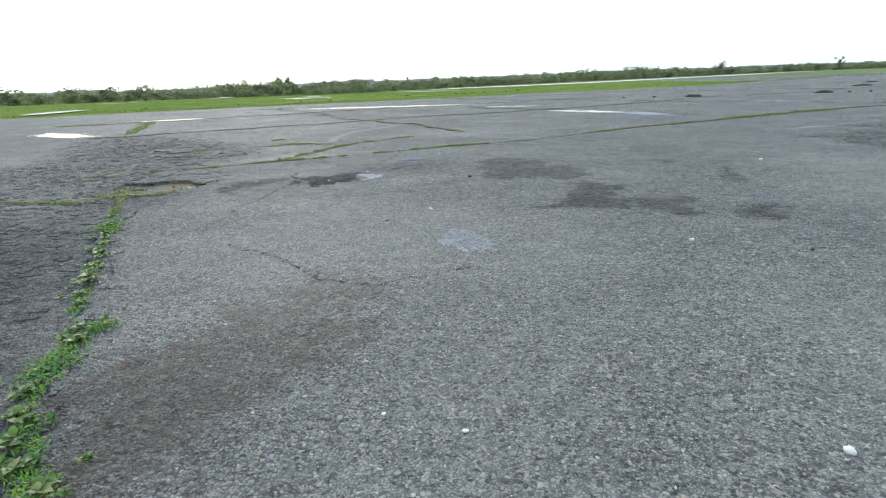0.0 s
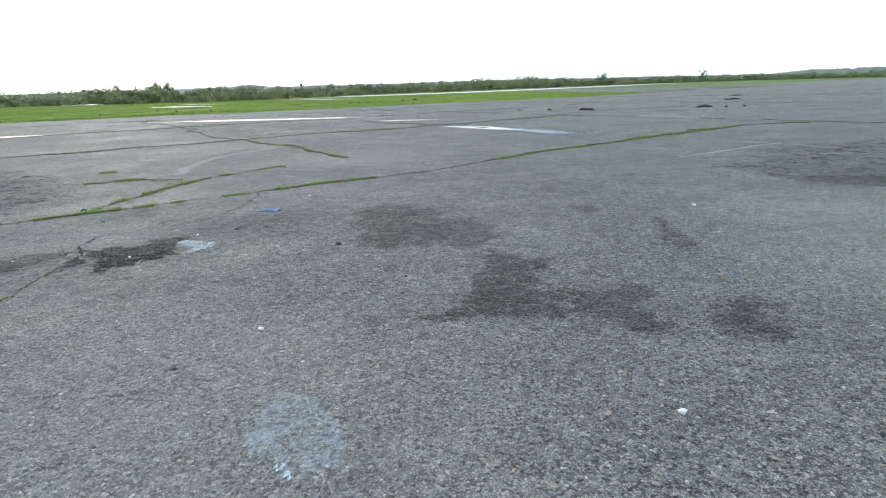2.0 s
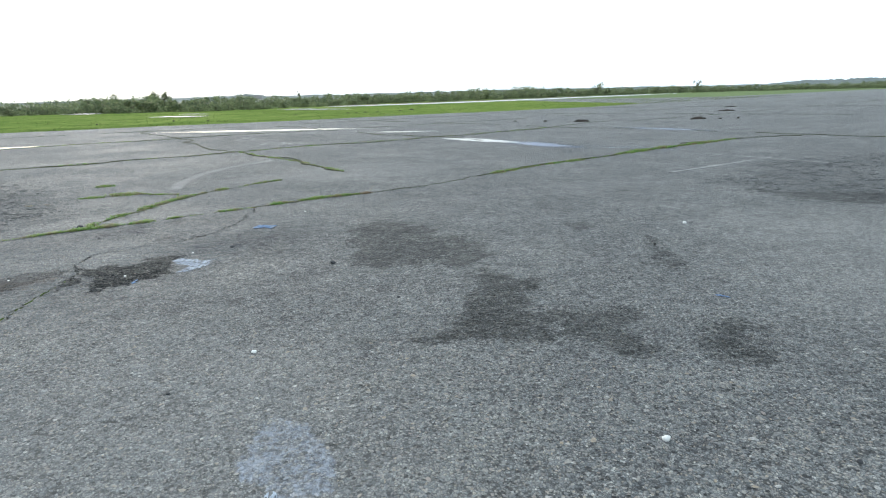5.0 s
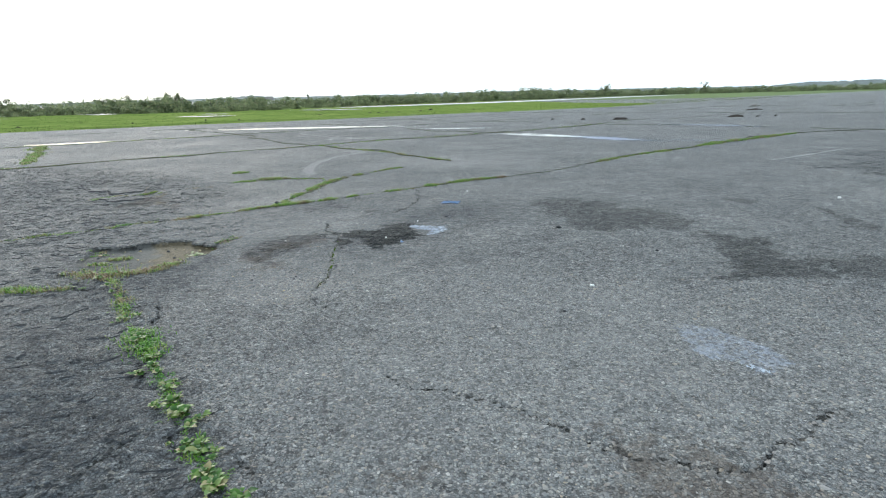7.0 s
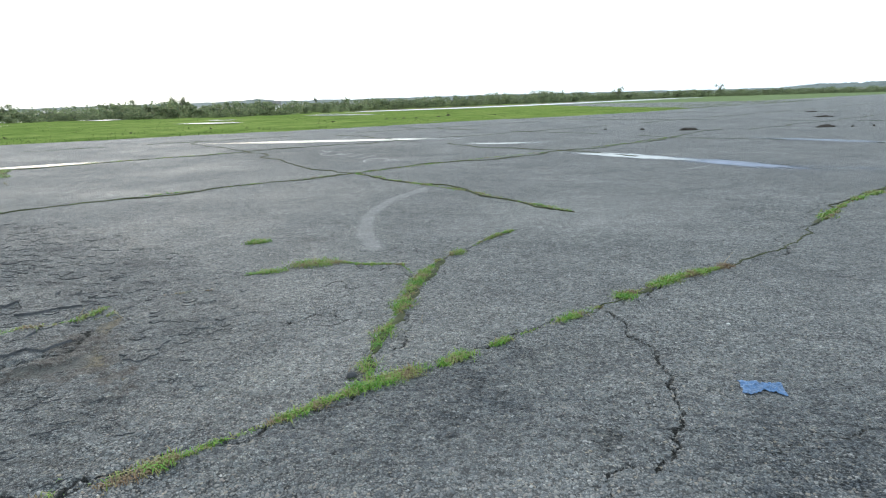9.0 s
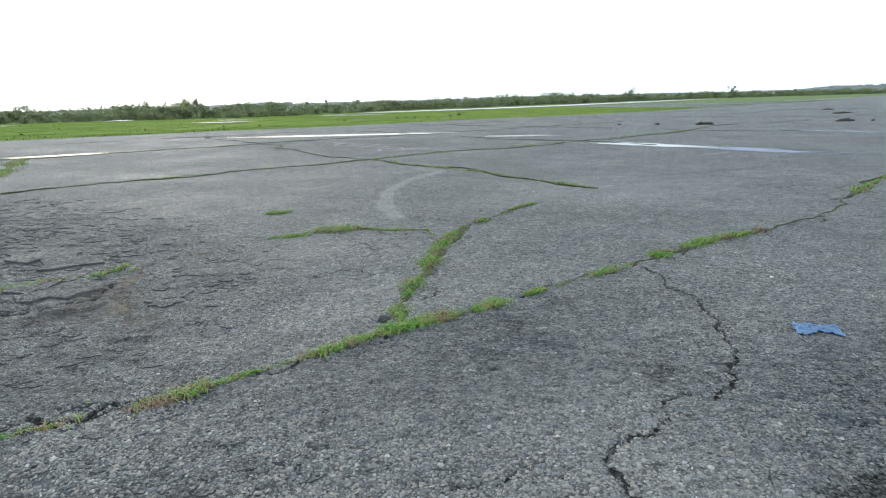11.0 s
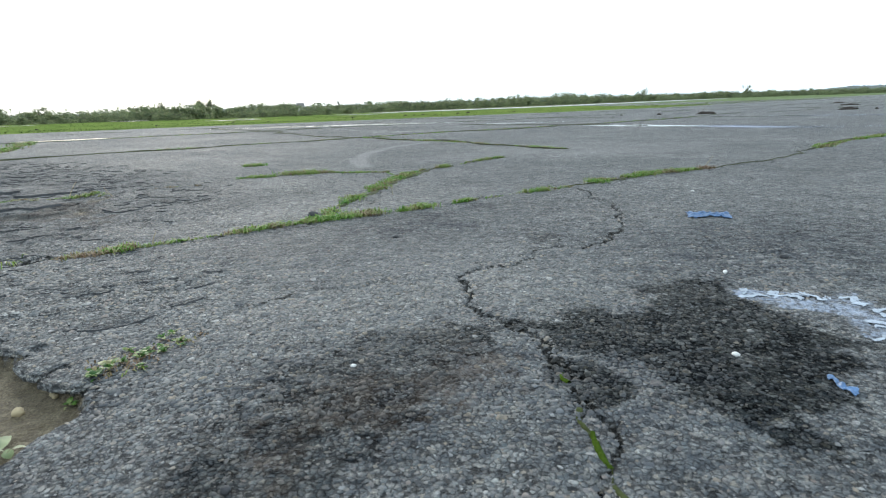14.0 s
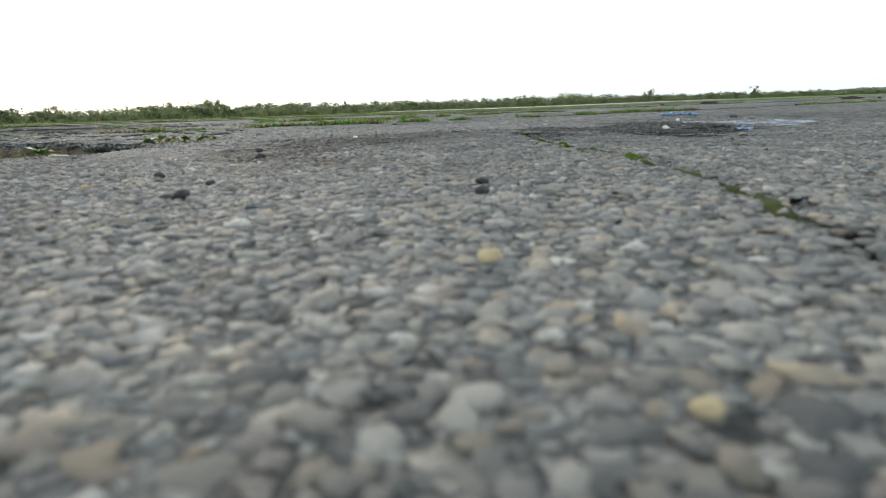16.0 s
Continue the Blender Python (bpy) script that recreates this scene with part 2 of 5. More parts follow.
STAINS = [(deep, soft, ragged(p + p[:1], 0.04, 0.2, 40 + n)[:-1] if soft < 0.25 else p) for n, (deep, soft, p) in enumerate(STAINS)]
# a pale curved tyre mark
MARKS = [[(-3.75, 14.4), (-4.3, 13.2), (-4.5, 12.0), (-4.4, 10.9), (-4.15, 10.2), (-4.0, 10.25), (-4.22, 11.0), (-4.32, 12.0), (-4.14, 13.1), (-3.62, 14.2)]]
# rougher, darker paving that has lost its binder
COARSE = [
    [(-9, -1), (-1.1, 0.6), (-1.9, 1.5), (-2.4, 2.25), (-3.1, 3.2), (-3.95, 4.3), (-4.4, 4.9), (-5, 5.9), (-7, 5.2), (-10, 3.8)],
    [(-6.8, 5.3), (-5.3, 6.35), (-4.45, 7.1), (-4.55, 8.2), (-5.7, 9.7), (-7.4, 11.2), (-9.8, 12.2), (-12, 13), (-9.9, 9.9), (-7.9, 7.6), (-8.4, 6.7)],
    [(-7, 5.2), (-5.0, 5.95), (-4.1, 6.0), (-3.95, 6.35), (-4.6, 6.75), (-5.4, 6.25), (-6.5, 5.65)],
    [(4.0, 9.6), (6, 11.6), (9.5, 13.0), (11.0, 11.0), (7.5, 9.0), (5.6, 8.3)],
]
# paving still dark with rain
DAMPS = [
    [(-4.5, 6.9), (-3.4, 6.4), (-2.6, 7.2), (-2.9, 8.1), (-3.7, 7.6)],
    [(-2.2, 1.6), (-1.2, 1.9), (-0.9, 1.2), (-1.4, 0.6), (-2.0, 0.8)],
    [(-3.9, 5.9), (-2.6, 6.3), (-1.9, 6.0), (-1.9, 5.2), (-2.4, 5.0), (-3.3, 5.0), (-3.8, 4.9)],
    [(-4.6, 5.3), (-3.4, 5.6), (-3.3, 4.5), (-4.2, 4.2)],
    [(-2.7, 7.0), (-1.5, 7.4), (-1.2, 6.3), (-2.2, 6.1), (-2.7, 6.3)],
    [(-4.0, 5.3), (-3.3, 5.7), (-3.3, 5.1), (-3.7, 4.8)],
    [(-3.5, 3.4), (-2.7, 2.6), (-2.1, 1.8), (-1.5, 1.0), (-2.6, 0.4), (-4.6, 2.0), (-4.8, 3.9), (-4.0, 4.0)],
]
# limy white spills
CHALKS = [
    [(-0.67, 3.75), (-0.6, 3.78), (-0.48, 3.71), (-0.41, 3.64), (-0.36, 3.52), (-0.3, 3.4), (-0.31, 3.32), (-0.39, 3.3), (-0.45, 3.25), (-0.51, 3.25), (-0.53, 3.33), (-0.62, 3.39), (-0.69, 3.47), (-0.69, 3.59)],
    [(-2.19, 6.27), (-2.05, 6.26), (-2.01, 6.17), (-1.88, 6.22), (-1.86, 6.1), (-1.92, 5.95), (-1.98, 5.87), (-2.03, 5.88), (-2.03, 6.0), (-2.0, 6.08), (-2.11, 6.1), (-2.2, 6.16)],
]
PALES = [
    [(-2.6, 3.4), (-1.6, 4.6), (-0.6, 4.4), (0.2, 3.2), (-0.3, 2.6), (-0.9, 2.5), (-1.6, 2.4), (-2.4, 2.6)],
    [(-0.8, 0.8), (-0.5, 2.0), (0.2, 2.2), (0.3, 0.8)],
    [(2.4, 5.0), (3.0, 7.5), (6, 8), (7.5, 6.5), (5, 4), (3, 3)],
    [(0.6, 1.2), (0.8, 2.6), (2.2, 3.4), (2.8, 2.2), (1.6, 1.0)],
    [(-3.6, 10.9), (-0.6, 10.6), (0.6, 12.6), (-1.2, 13.6)],
    [(-2.9, 6.75), (-2.6, 6.62), (-2.9, 6.3), (-3.5, 6.5), (-3.3, 6.9)],
]

# ---- materials ----


class Nodes:
    """A small writer of node materials."""

    def __init__(self, name):
        self.mat = bpy.data.materials.new(name)
        self.mat.use_nodes = True
        self.t = self.mat.node_tree
        self.t.nodes.clear()
        self.out = self.t.nodes.new("ShaderNodeOutputMaterial")
        self.coord = self.t.nodes.new("ShaderNodeTexCoord").outputs["Object"]

    def put(self, socket, value):
        if isinstance(value, bpy.types.NodeSocket):
            self.t.links.new(value, socket)
        elif isinstance(value, (tuple, list)) and len(value) == 3 and len(socket.default_value) == 4:
            socket.default_value = (*value, 1)
        else:
            socket.default_value = value

    def math(self, op, a, b=0.0, c=0.0, clamp=False):
        n = self.t.nodes.new("ShaderNodeMath")
        n.operation, n.use_clamp = op, clamp
        for s, v in zip(n.inputs, (a, b, c)):
            self.put(s, v)
        return n.outputs[0]

    def mix(self, f, a, b, blend="MIX"):
        n = self.t.nodes.new("ShaderNodeMix")
        n.data_type, n.blend_type = "RGBA", blend
        for k, v in ((0, f), (6, a), (7, b)):
            self.put(n.inputs[k], v)
        return n.outputs[2]

    def step(self, v, lo, hi, to0=0.0, to1=1.0):
        n = self.t.nodes.new("ShaderNodeMapRange")
        n.interpolation_type = "SMOOTHSTEP"
        for s, x in zip(n.inputs, (v, lo, hi, to0, to1)):
            self.put(s, x)
        return n.outputs[0]

    def noise(self, scale, detail=3.0, rough=0.55, coord=None):
        n = self.t.nodes.new("ShaderNodeTexNoise")
        for k, v in (("Scale", scale), ("Detail", detail), ("Roughness", rough)):
            n.inputs[k].default_value = v
        self.t.links.new(coord or self.coord, n.inputs["Vector"])
        return n.outputs["Fac"]

    def voronoi(self, scale, feature="F1", coord=None, randomness=1.0):
        n = self.t.nodes.new("ShaderNodeTexVoronoi")
        n.feature = feature
        n.inputs["Scale"].default_value, n.inputs["Randomness"].default_value = scale, randomness
        self.t.links.new(coord or self.coord, n.inputs["Vector"])
        return n

    def stretched(self, sx, sy, sz=1.0, angle=0.0):
        n = self.t.nodes.new("ShaderNodeMapping")
        n.inputs["Scale"].default_value, n.inputs["Rotation"].default_value = (sx, sy, sz), (0, 0, angle)
        self.t.links.new(self.coord, n.inputs["Vector"])
        return n.outputs[0]

    def attribute(self, name):
        n = self.t.nodes.new("ShaderNodeAttribute")
        n.attribute_name = name
        return n.outputs["Fac"]

    def ramp(self, v, *stops):
        n = self.t.nodes.new("ShaderNodeValToRGB")
        e = n.color_ramp.elements
        while len(e) < len(stops):
            e.new(0.5)
        for x, (p, c) in zip(e, stops):
            x.position, x.color = p, (*c, 1)
        self.put(n.inputs[0], v)
        return n.outputs[0]

    def island(self):
        return self.t.nodes.new("ShaderNodeNewGeometry").outputs["Random Per Island"]

    def object_random(self):
        return self.t.nodes.new("ShaderNodeObjectInfo").outputs["Random"]

    def bump(self, height, distance, strength=1.0, normal=None):
        n = self.t.nodes.new("ShaderNodeBump")
        n.inputs["Strength"].default_value, n.inputs["Distance"].default_value = strength, distance
        self.put(n.inputs["Height"], height)
        if normal:
            self.t.links.new(normal, n.inputs["Normal"])
        return n.outputs[0]

    def surface(self, **values):
        n = self.t.nodes.new("ShaderNodeBsdfPrincipled")
        for k, v in values.items():
            self.put(n.inputs[k.replace("_", " ").title().replace("Ior", "IOR")], v)
        self.t.links.new(n.outputs[0], self.out.inputs[0])
        return self.mat


STONE_TONES = ((0.0, (0.1, 0.106, 0.114)), (0.28, (0.18, 0.187, 0.19)), (0.5, (0.255, 0.247, 0.228)), (0.66, (0.29, 0.28, 0.258)), (0.74, (0.33, 0.275, 0.205)), (0.8, (0.25, 0.255, 0.256)), (0.9, (0.27, 0.225, 0.195)), (0.95, (0.34, 0.34, 0.33)), (1.0, (0.48, 0.47, 0.44)))
TAR = (0.062, 0.064, 0.067)


def weathered(m, colour, rough, pick):
    """Lays the pavement's stains, spills, cracks and soil over a base colour."""
    fine, mid = m.noise(38, 4, 0.65), m.noise(7, 4, 0.6)
    wob = m.math("ADD", m.math("MULTIPLY", m.math("SUBTRACT", mid, 0.5), 1.9), m.math("MULTIPLY", m.math("SUBTRACT", fine, 0.5), 1.1))
    # a patch frays only where it is, so the fraying fades with its share
    lay = lambda name, lo, hi: (lambda s: m.step(m.math("ADD", s, m.math("MULTIPLY", wob, m.step(s, 0.0, 0.3))), lo, hi))(m.attribute(name))
    rain = m.math("ADD", m.math("MULTIPLY", m.attribute("damp"), 1.1), m.math("MULTIPLY", m.attribute("coarse"), 0.25))
    wet = m.math("MULTIPLY", m.step(m.math("ADD", rain, m.math("MULTIPLY", wob, 0.6)), 0.1, 1.2), m.step(m.noise(17, 6, 0.8, m.stretched(0.6, 1.5, 1, 0.1)), 0.38, 0.6, 0.3, 1.0))
    colour = m.mix(wet, colour, m.mix(1.0, colour, (0.37, 0.41, 0.47), "MULTIPLY"))
    pale = m.step(m.math("ADD", m.attribute("pale"), m.math("MULTIPLY", m.math("MULTIPLY", wob, m.attribute("pale")), 0.5)), 0.1, 1.0)
    colour = m.mix(m.math("MULTIPLY", pale, 0.2), colour, (0.38, 0.375, 0.355))
    colour = m.mix(m.math("MULTIPLY", m.step(m.attribute("mark"), 0.3, 0.7), 0.33), colour, (0.36, 0.36, 0.35))
    brown = m.math("MULTIPLY", lay("brown", 0.42, 0.8), m.step(m.noise(9, 6, 0.78), 0.38, 0.56, 0.3, 1.0))
    colour = m.mix(m.math("MULTIPLY", brown, 0.92), colour, m.mix(0.62, colour, (0.082, 0.06, 0.043), "MIX"))
    stain = m.attribute("stain")
    fray = m.math("MULTIPLY", m.math("SUBTRACT", m.noise(5.5, 8, 0.75), 0.5), 2.3)
    fray = m.math("ADD", fray, m.math("MULTIPLY", m.math("SUBTRACT", fine, 0.5), 1.1))
    stain = m.step(m.math("ADD", stain, m.math("MULTIPLY", fray, m.step(stain, 0.0, 0.25))), 0.3, 0.62)
    burnt = m.attribute("deep")
    stain = m.math("MULTIPLY", m.math("MULTIPLY", stain, burnt), m.step(pick, 0.8, 0.97, 1.0, 0.5))
    stain = m.math("MULTIPLY", stain, m.step(m.noise(11, 7, 0.8, m.stretched(0.7, 1.4, 1, 0.2)), 0.36, 0.54, m.step(burnt, 0.8, 1.0, 0.4, 0.9), 1.0))
    dark = m.mix(1.0, colour, (0.15, 0.157, 0.15), "MULTIPLY")
    colour = m.mix(m.math("MULTIPLY", stain, m.step(fine, 0.3, 0.62, 1.0, 0.8)), colour, dark)
    chalk = m.math("MULTIPLY", lay("chalk", 0.4, 0.8), m.step(m.attribute("limy"), 0.0, 1.0, 0.5, 1.0))
    colour = m.mix(m.math("MULTIPLY", chalk, m.step(m.math("ADD", fine, m.math("MULTIPLY", m.math("SUBTRACT", mid, 0.5), 0.7)), 0.36, 0.66, 0.12, 0.85)), colour, (0.38, 0.44, 0.54))
    soil = m.step(m.math("ADD", m.attribute("soil"), m.math("MULTIPLY", m.math("SUBTRACT", fine, 0.5), 0.3)), 0.48, 0.56)
    # brown sand by the broken rim, grey silt where water has stood
    grains = m.math("ADD", m.math("MULTIPLY", m.noise(210, 3, 0.7), 0.6), m.math("MULTIPLY", fine, 0.4))
    sand = m.ramp(grains, (0.34, (0.035, 0.027, 0.018)), (0.5, (0.108, 0.088, 0.053)), (0.64, (0.205, 0.175, 0.115)))
    silt = m.ramp(m.math("ADD", m.math("MULTIPLY", grains, 0.5), m.math("MULTIPLY", mid, 0.5)), (0.36, (0.06, 0.062, 0.057)), (0.52, (0.092, 0.093, 0.085)), (0.66, (0.125, 0.12, 0.104)))
    earth = m.mix(m.step(m.math("ADD", m.attribute("silt"), m.math("MULTIPLY", m.math("SUBTRACT", mid, 0.5), 0.9)), 0.35, 0.65), sand, silt)
    colour = m.mix(soil, colour, earth)
    # the edge of every crack is stored as one and the same share
    near = m.math("ADD", m.attribute("crack"), m.math("MULTIPLY", m.math("SUBTRACT", mid, 0.5), 0.26))
    near = m.math("ADD", near, m.math("MULTIPLY", m.math("SUBTRACT", fine, 0.5), 0.28))
    crack = m.step(near, 0.85, 0.885)
    grime = m.step(near, 0.76, 0.9)
    colour = m.mix(m.math("MULTIPLY", grime, 0.22), colour, (0.07, 0.068, 0.06))
    colour = m.mix(m.math("MULTIPLY", crack, 0.95), colour, (0.026, 0.026, 0.023))
    rough = m.math("SUBTRACT", rough, m.math("MULTIPLY", stain, 0.05))
    gloss = m.math("SUBTRACT", 0.34, m.math("ADD", m.math("MULTIPLY", stain, 0.27), m.math("MULTIPLY", wet, 0.2)))
    return colour, rough, crack, gloss, soil


def asphalt():
    m = Nodes("weathered_asphalt")
    # stones of uneven outline
    bend = m.t.nodes.new("ShaderNodeTexNoise")
    bend.inputs["Scale"].default_value, bend.inputs["Detail"].default_value = 120, 2
    m.t.links.new(m.coord, bend.inputs["Vector"])
    shift = m.t.nodes.new("ShaderNodeVectorMath")
    shift.operation = "MULTIPLY_ADD"
    shift.inputs[1].default_value = (0.007,) * 3
    m.t.links.new(bend.outputs["Color"], shift.inputs[0])
    m.t.links.new(m.coord, shift.inputs[2])
    bent = shift.outputs[0]
    v = m.voronoi(80, coord=bent)
    gap = m.voronoi(80, "DISTANCE_TO_EDGE", coord=bent).outputs["Distance"]
    tone = m.t.nodes.new("ShaderNodeSeparateColor")
    m.t.links.new(v.outputs["Color"], tone.inputs[0])
    stone = m.ramp(tone.outputs[0], *[(p, tuple(0.5 * c + 0.5 * g for c, g in zip(col, (0.2, 0.211, 0.207)))) for p, col in STONE_TONES])
    worn = m.noise(5.5, 4, 0.6)
    coarse = m.step(m.math("ADD", m.attribute("coarse"), m.math("MULTIPLY", m.math("SUBTRACT", worn, 0.5), 1.6)), 0.3, 0.75)
    covered = m.step(m.math("ADD", gap, m.math("MULTIPLY", m.math("SUBTRACT", worn, 0.5), 0.12)), 0.02, 0.14)
    # tar between the stones, its dark colour also standing in for shade there
    colour = m.mix(covered, m.mix(0.1, TAR, stone), stone)
    # larger pale stones, and hollows of missing stones, near black in place of their shade
    big = m.voronoi(44, coord=m.stretched(1.0, 1.25, 1, 0.3))
    bigtone = m.t.nodes.new("ShaderNodeSeparateColor")
    m.t.links.new(big.outputs["Color"], bigtone.inputs[0])
    crumb = m.noise(150, 3, 0.7)
    spot = m.step(m.math("ADD", big.outputs["Distance"], m.math("MULTIPLY", m.math("SUBTRACT", crumb, 0.5), 0.5)), 0.4, 0.3)
    light = m.math("MULTIPLY", spot, m.step(bigtone.outputs[1], 0.92, 0.94))
    colour = m.mix(m.math("MULTIPLY", light, 0.6), colour, (0.44, 0.43, 0.4))
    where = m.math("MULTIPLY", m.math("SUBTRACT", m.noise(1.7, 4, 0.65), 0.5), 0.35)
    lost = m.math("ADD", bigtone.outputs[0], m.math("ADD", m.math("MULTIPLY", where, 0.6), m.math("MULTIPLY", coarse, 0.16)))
    shaded_hollow = m.math("MULTIPLY", spot, m.step(lost, 0.74, 0.79))
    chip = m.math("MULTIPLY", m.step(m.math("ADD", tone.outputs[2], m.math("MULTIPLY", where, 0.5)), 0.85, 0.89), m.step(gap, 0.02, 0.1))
    shaded_hollow = m.math("MAXIMUM", m.math("MULTIPLY", shaded_hollow, 0.9), m.math("MULTIPLY", chip, 0.75))
    colour = m.mix(shaded_hollow, colour, (0.032, 0.034, 0.035))
    # flaking: ragged hollows, thick in the coarse paving, with their shade in the colour
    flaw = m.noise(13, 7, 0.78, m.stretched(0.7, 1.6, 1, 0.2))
    shaded_pit = m.step(m.math("ADD", m.math("ADD", flaw, m.math("MULTIPLY", where, 0.7)), m.math("MULTIPLY", coarse, 0.07)), 0.6, 0.655)
    colour = m.mix(m.math("MULTIPLY", shaded_pit, m.step(coarse, 0.0, 1.0, 0.4, 0.5)), colour, (0.045, 0.047, 0.05))
    # shadow lines of ledges in the broken bays, painted as dark dashes
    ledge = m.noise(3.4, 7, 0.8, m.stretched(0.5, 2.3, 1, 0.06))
    ledge_shade = m.math("MULTIPLY", m.math("MULTIPLY", m.step(m.math("ADD", ledge, m.math("MULTIPLY", where, 0.5)), 0.55, 0.6), coarse), 0.35)
    colour = m.mix(ledge_shade, colour, (0.045, 0.047, 0.05))
    broad, wide = m.noise(0.45, 4, 0.6), m.noise(2.3, 3, 0.6)
    shade = m.math("ADD", m.math("MULTIPLY", broad, 0.55), m.math("MULTIPLY", wide, 0.4))
    # grain painted lighter and darker for the shading of small bumps
    speck = m.noise(30, 5, 0.82, m.stretched(0.9, 1.2, 1, 0.1))
    colour = m.mix(1.0, colour, m.ramp(speck, (0.36, (0.52, 0.52, 0.53)), (0.48, (1.0, 1.0, 1.0)), (0.63, (1.5, 1.5, 1.47))), "MULTIPLY")
    knot = m.noise(11, 5, 0.8, m.stretched(0.85, 1.2, 1, 0.5))
    colour = m.mix(1.0, colour, m.ramp(knot, (0.37, (0.76, 0.76, 0.77)), (0.5, (1.0, 1.0, 1.0)), (0.62, (1.2, 1.2, 1.19))), "MULTIPLY")
    lane = m.noise(1.9, 7, 0.78, m.stretched(0.8, 1.25, 1, -0.65))
    colour = m.mix(1.0, colour, m.ramp(lane, (0.36, (0.84, 0.84, 0.85)), (0.5, (1.0, 1.0, 1.0)), (0.64, (1.12, 1.12, 1.11))), "MULTIPLY")
    tint = m.ramp(shade, (0.25, (0.83, 0.85, 0.87)), (0.48, (0.96, 0.97, 0.97)), (0.7, (1.13, 1.13, 1.08)))
    colour = m.mix(1.0, colour, tint, "MULTIPLY")
    # long dark streaks far out, along the paving
    streak = m.noise(1.0, 4, 0.65, m.stretched(0.14, 0.75, 1, -0.65))
    colour = m.mix(m.math("MULTIPLY", m.step(streak, 0.56, 0.7), 0.14), colour, (0.075, 0.077, 0.082))
    rough = m.math("SUBTRACT", 0.82, m.math("MULTIPLY", m.step(broad, 0.4, 0.65), 0.14))
    colour, rough, crack, gloss, soil = weathered(m, colour, rough, tone.outputs[1])
    height = m.math("MULTIPLY", m.math("SUBTRACT", 1.0, m.math("MULTIPLY", v.outputs["Distance"], 1.3)), covered)
    height = m.math("SUBTRACT", height, m.math("ADD", m.math("MULTIPLY", shaded_pit, m.math("ADD", 1.2, m.math("MULTIPLY", coarse, 2.2))), m.math("ADD", m.math("MULTIPLY", shaded_hollow, 1.6), m.math("MULTIPLY", ledge_shade, 2.0))))
    height = m.math("MULTIPLY", height, m.math("SUBTRACT", 1.0, m.math("MULTIPLY", soil, 0.8)))
    height = m.math("SUBTRACT", height, m.math("MULTIPLY", crack, 3.0))
    normal = m.bump(height, 0.009, 1.0, m.bump(m.math("ADD", m.math("ADD", worn, m.math("MULTIPLY", speck, 0.45)), m.math("MULTIPLY", flaw, m.math("MULTIPLY", coarse, 2.2))), 0.03, 0.8))
    return m.surface(base_color=colour, roughness=rough, normal=normal, specular_ior_level=gloss)


def pebbly(name, per_object=False):
    m = Nodes(name)
    pick = m.object_random() if per_object else m.island()
    colour = m.ramp(pick, *STONE_TONES)
    grain = m.noise(240, 4, 0.7)
    colour = m.mix(1.0, colour, m.ramp(grain, (0.3, (0.72, 0.72, 0.72)), (0.7, (1.25, 1.24, 1.2))), "MULTIPLY")
    film = m.noise(90, 3, 0.6)
    colour = m.mix(m.step(film, 0.4, 0.68, 0.05, 0.5), colour, (0.14, 0.137, 0.127))
    colour, rough, *_ = weathered(m, colour, 0.7, m.math("FRACT", m.math("MULTIPLY", pick, 37.7)))
    return m.surface(base_color=colour, roughness=rough, normal=m.bump(grain, 0.0008, 0.7), specular_ior_level=0.25)


def leafy(name, *stops, rough=0.55, glow=0.4, per_leaf=False, clump=14):
    """Leaves that let part of the light through."""
    m = Nodes(name)
    colour = m.ramp(m.object_random() if per_leaf else m.island(), *stops)
    colour = m.mix(1.0, colour, m.ramp(m.noise(clump, 3), (0.3, (0.62, 0.64, 0.64)), (0.7, (1.3, 1.27, 1.18))), "MULTIPLY")
    m.surface(base_color=colour, roughness=rough, specular_ior_level=0.3)
    front = m.out.inputs[0].links[0].from_socket
    thin, both = m.t.nodes.new("ShaderNodeBsdfTranslucent"), m.t.nodes.new("ShaderNodeMixShader")
    m.put(thin.inputs["Color"], colour)
    both.inputs[0].default_value = glow
    m.t.links.new(front, both.inputs[1])
    m.t.links.new(thin.outputs[0], both.inputs[2])
    m.t.links.new(both.outputs[0], m.out.inputs[0])
    return m.mat


def turf(name="grass_blades", dry=0.1):
    """Blades of grass: green in some clumps, yellow or dry in others."""
    m = Nodes(name)
    n = m.math("ADD", m.math("MULTIPLY", m.noise(6.5, 3, 0.6), 1.05), m.math("MULTIPLY", m.island(), 0.24))
    n = m.math("SUBTRACT", n, dry)
    colour = m.ramp(n, (0.3, (0.055, 0.175, 0.018)), (0.48, (0.115, 0.26, 0.027)), (0.6, (0.185, 0.265, 0.046)), (0.68, (0.24, 0.215, 0.095)), (0.78, (0.19, 0.125, 0.07)))
    return m.surface(base_color=colour, roughness=0.6, specular_ior_level=0.3)


def plain(name, colour, vary, scale, rough, bump=0.0, size=None, spec=0.4):
    m = Nodes(name)
    n, w = m.noise(scale, 4, 0.65), m.noise(scale * 0.17, 3, 0.6)
    f = m.math("ADD", m.math("MULTIPLY", n, 0.6), m.math("MULTIPLY", w, 0.4))
    lo, hi = [c * (1 - vary) for c in colour], [c * (1 + vary) for c in colour]
    c = m.ramp(f, (0.32, lo), (0.68, hi))
    values = dict(base_color=c, roughness=rough, specular_ior_level=spec)
    if bump:
        values["normal"] = m.bump(n, bump, 0.8)
    return m.surface(**values)


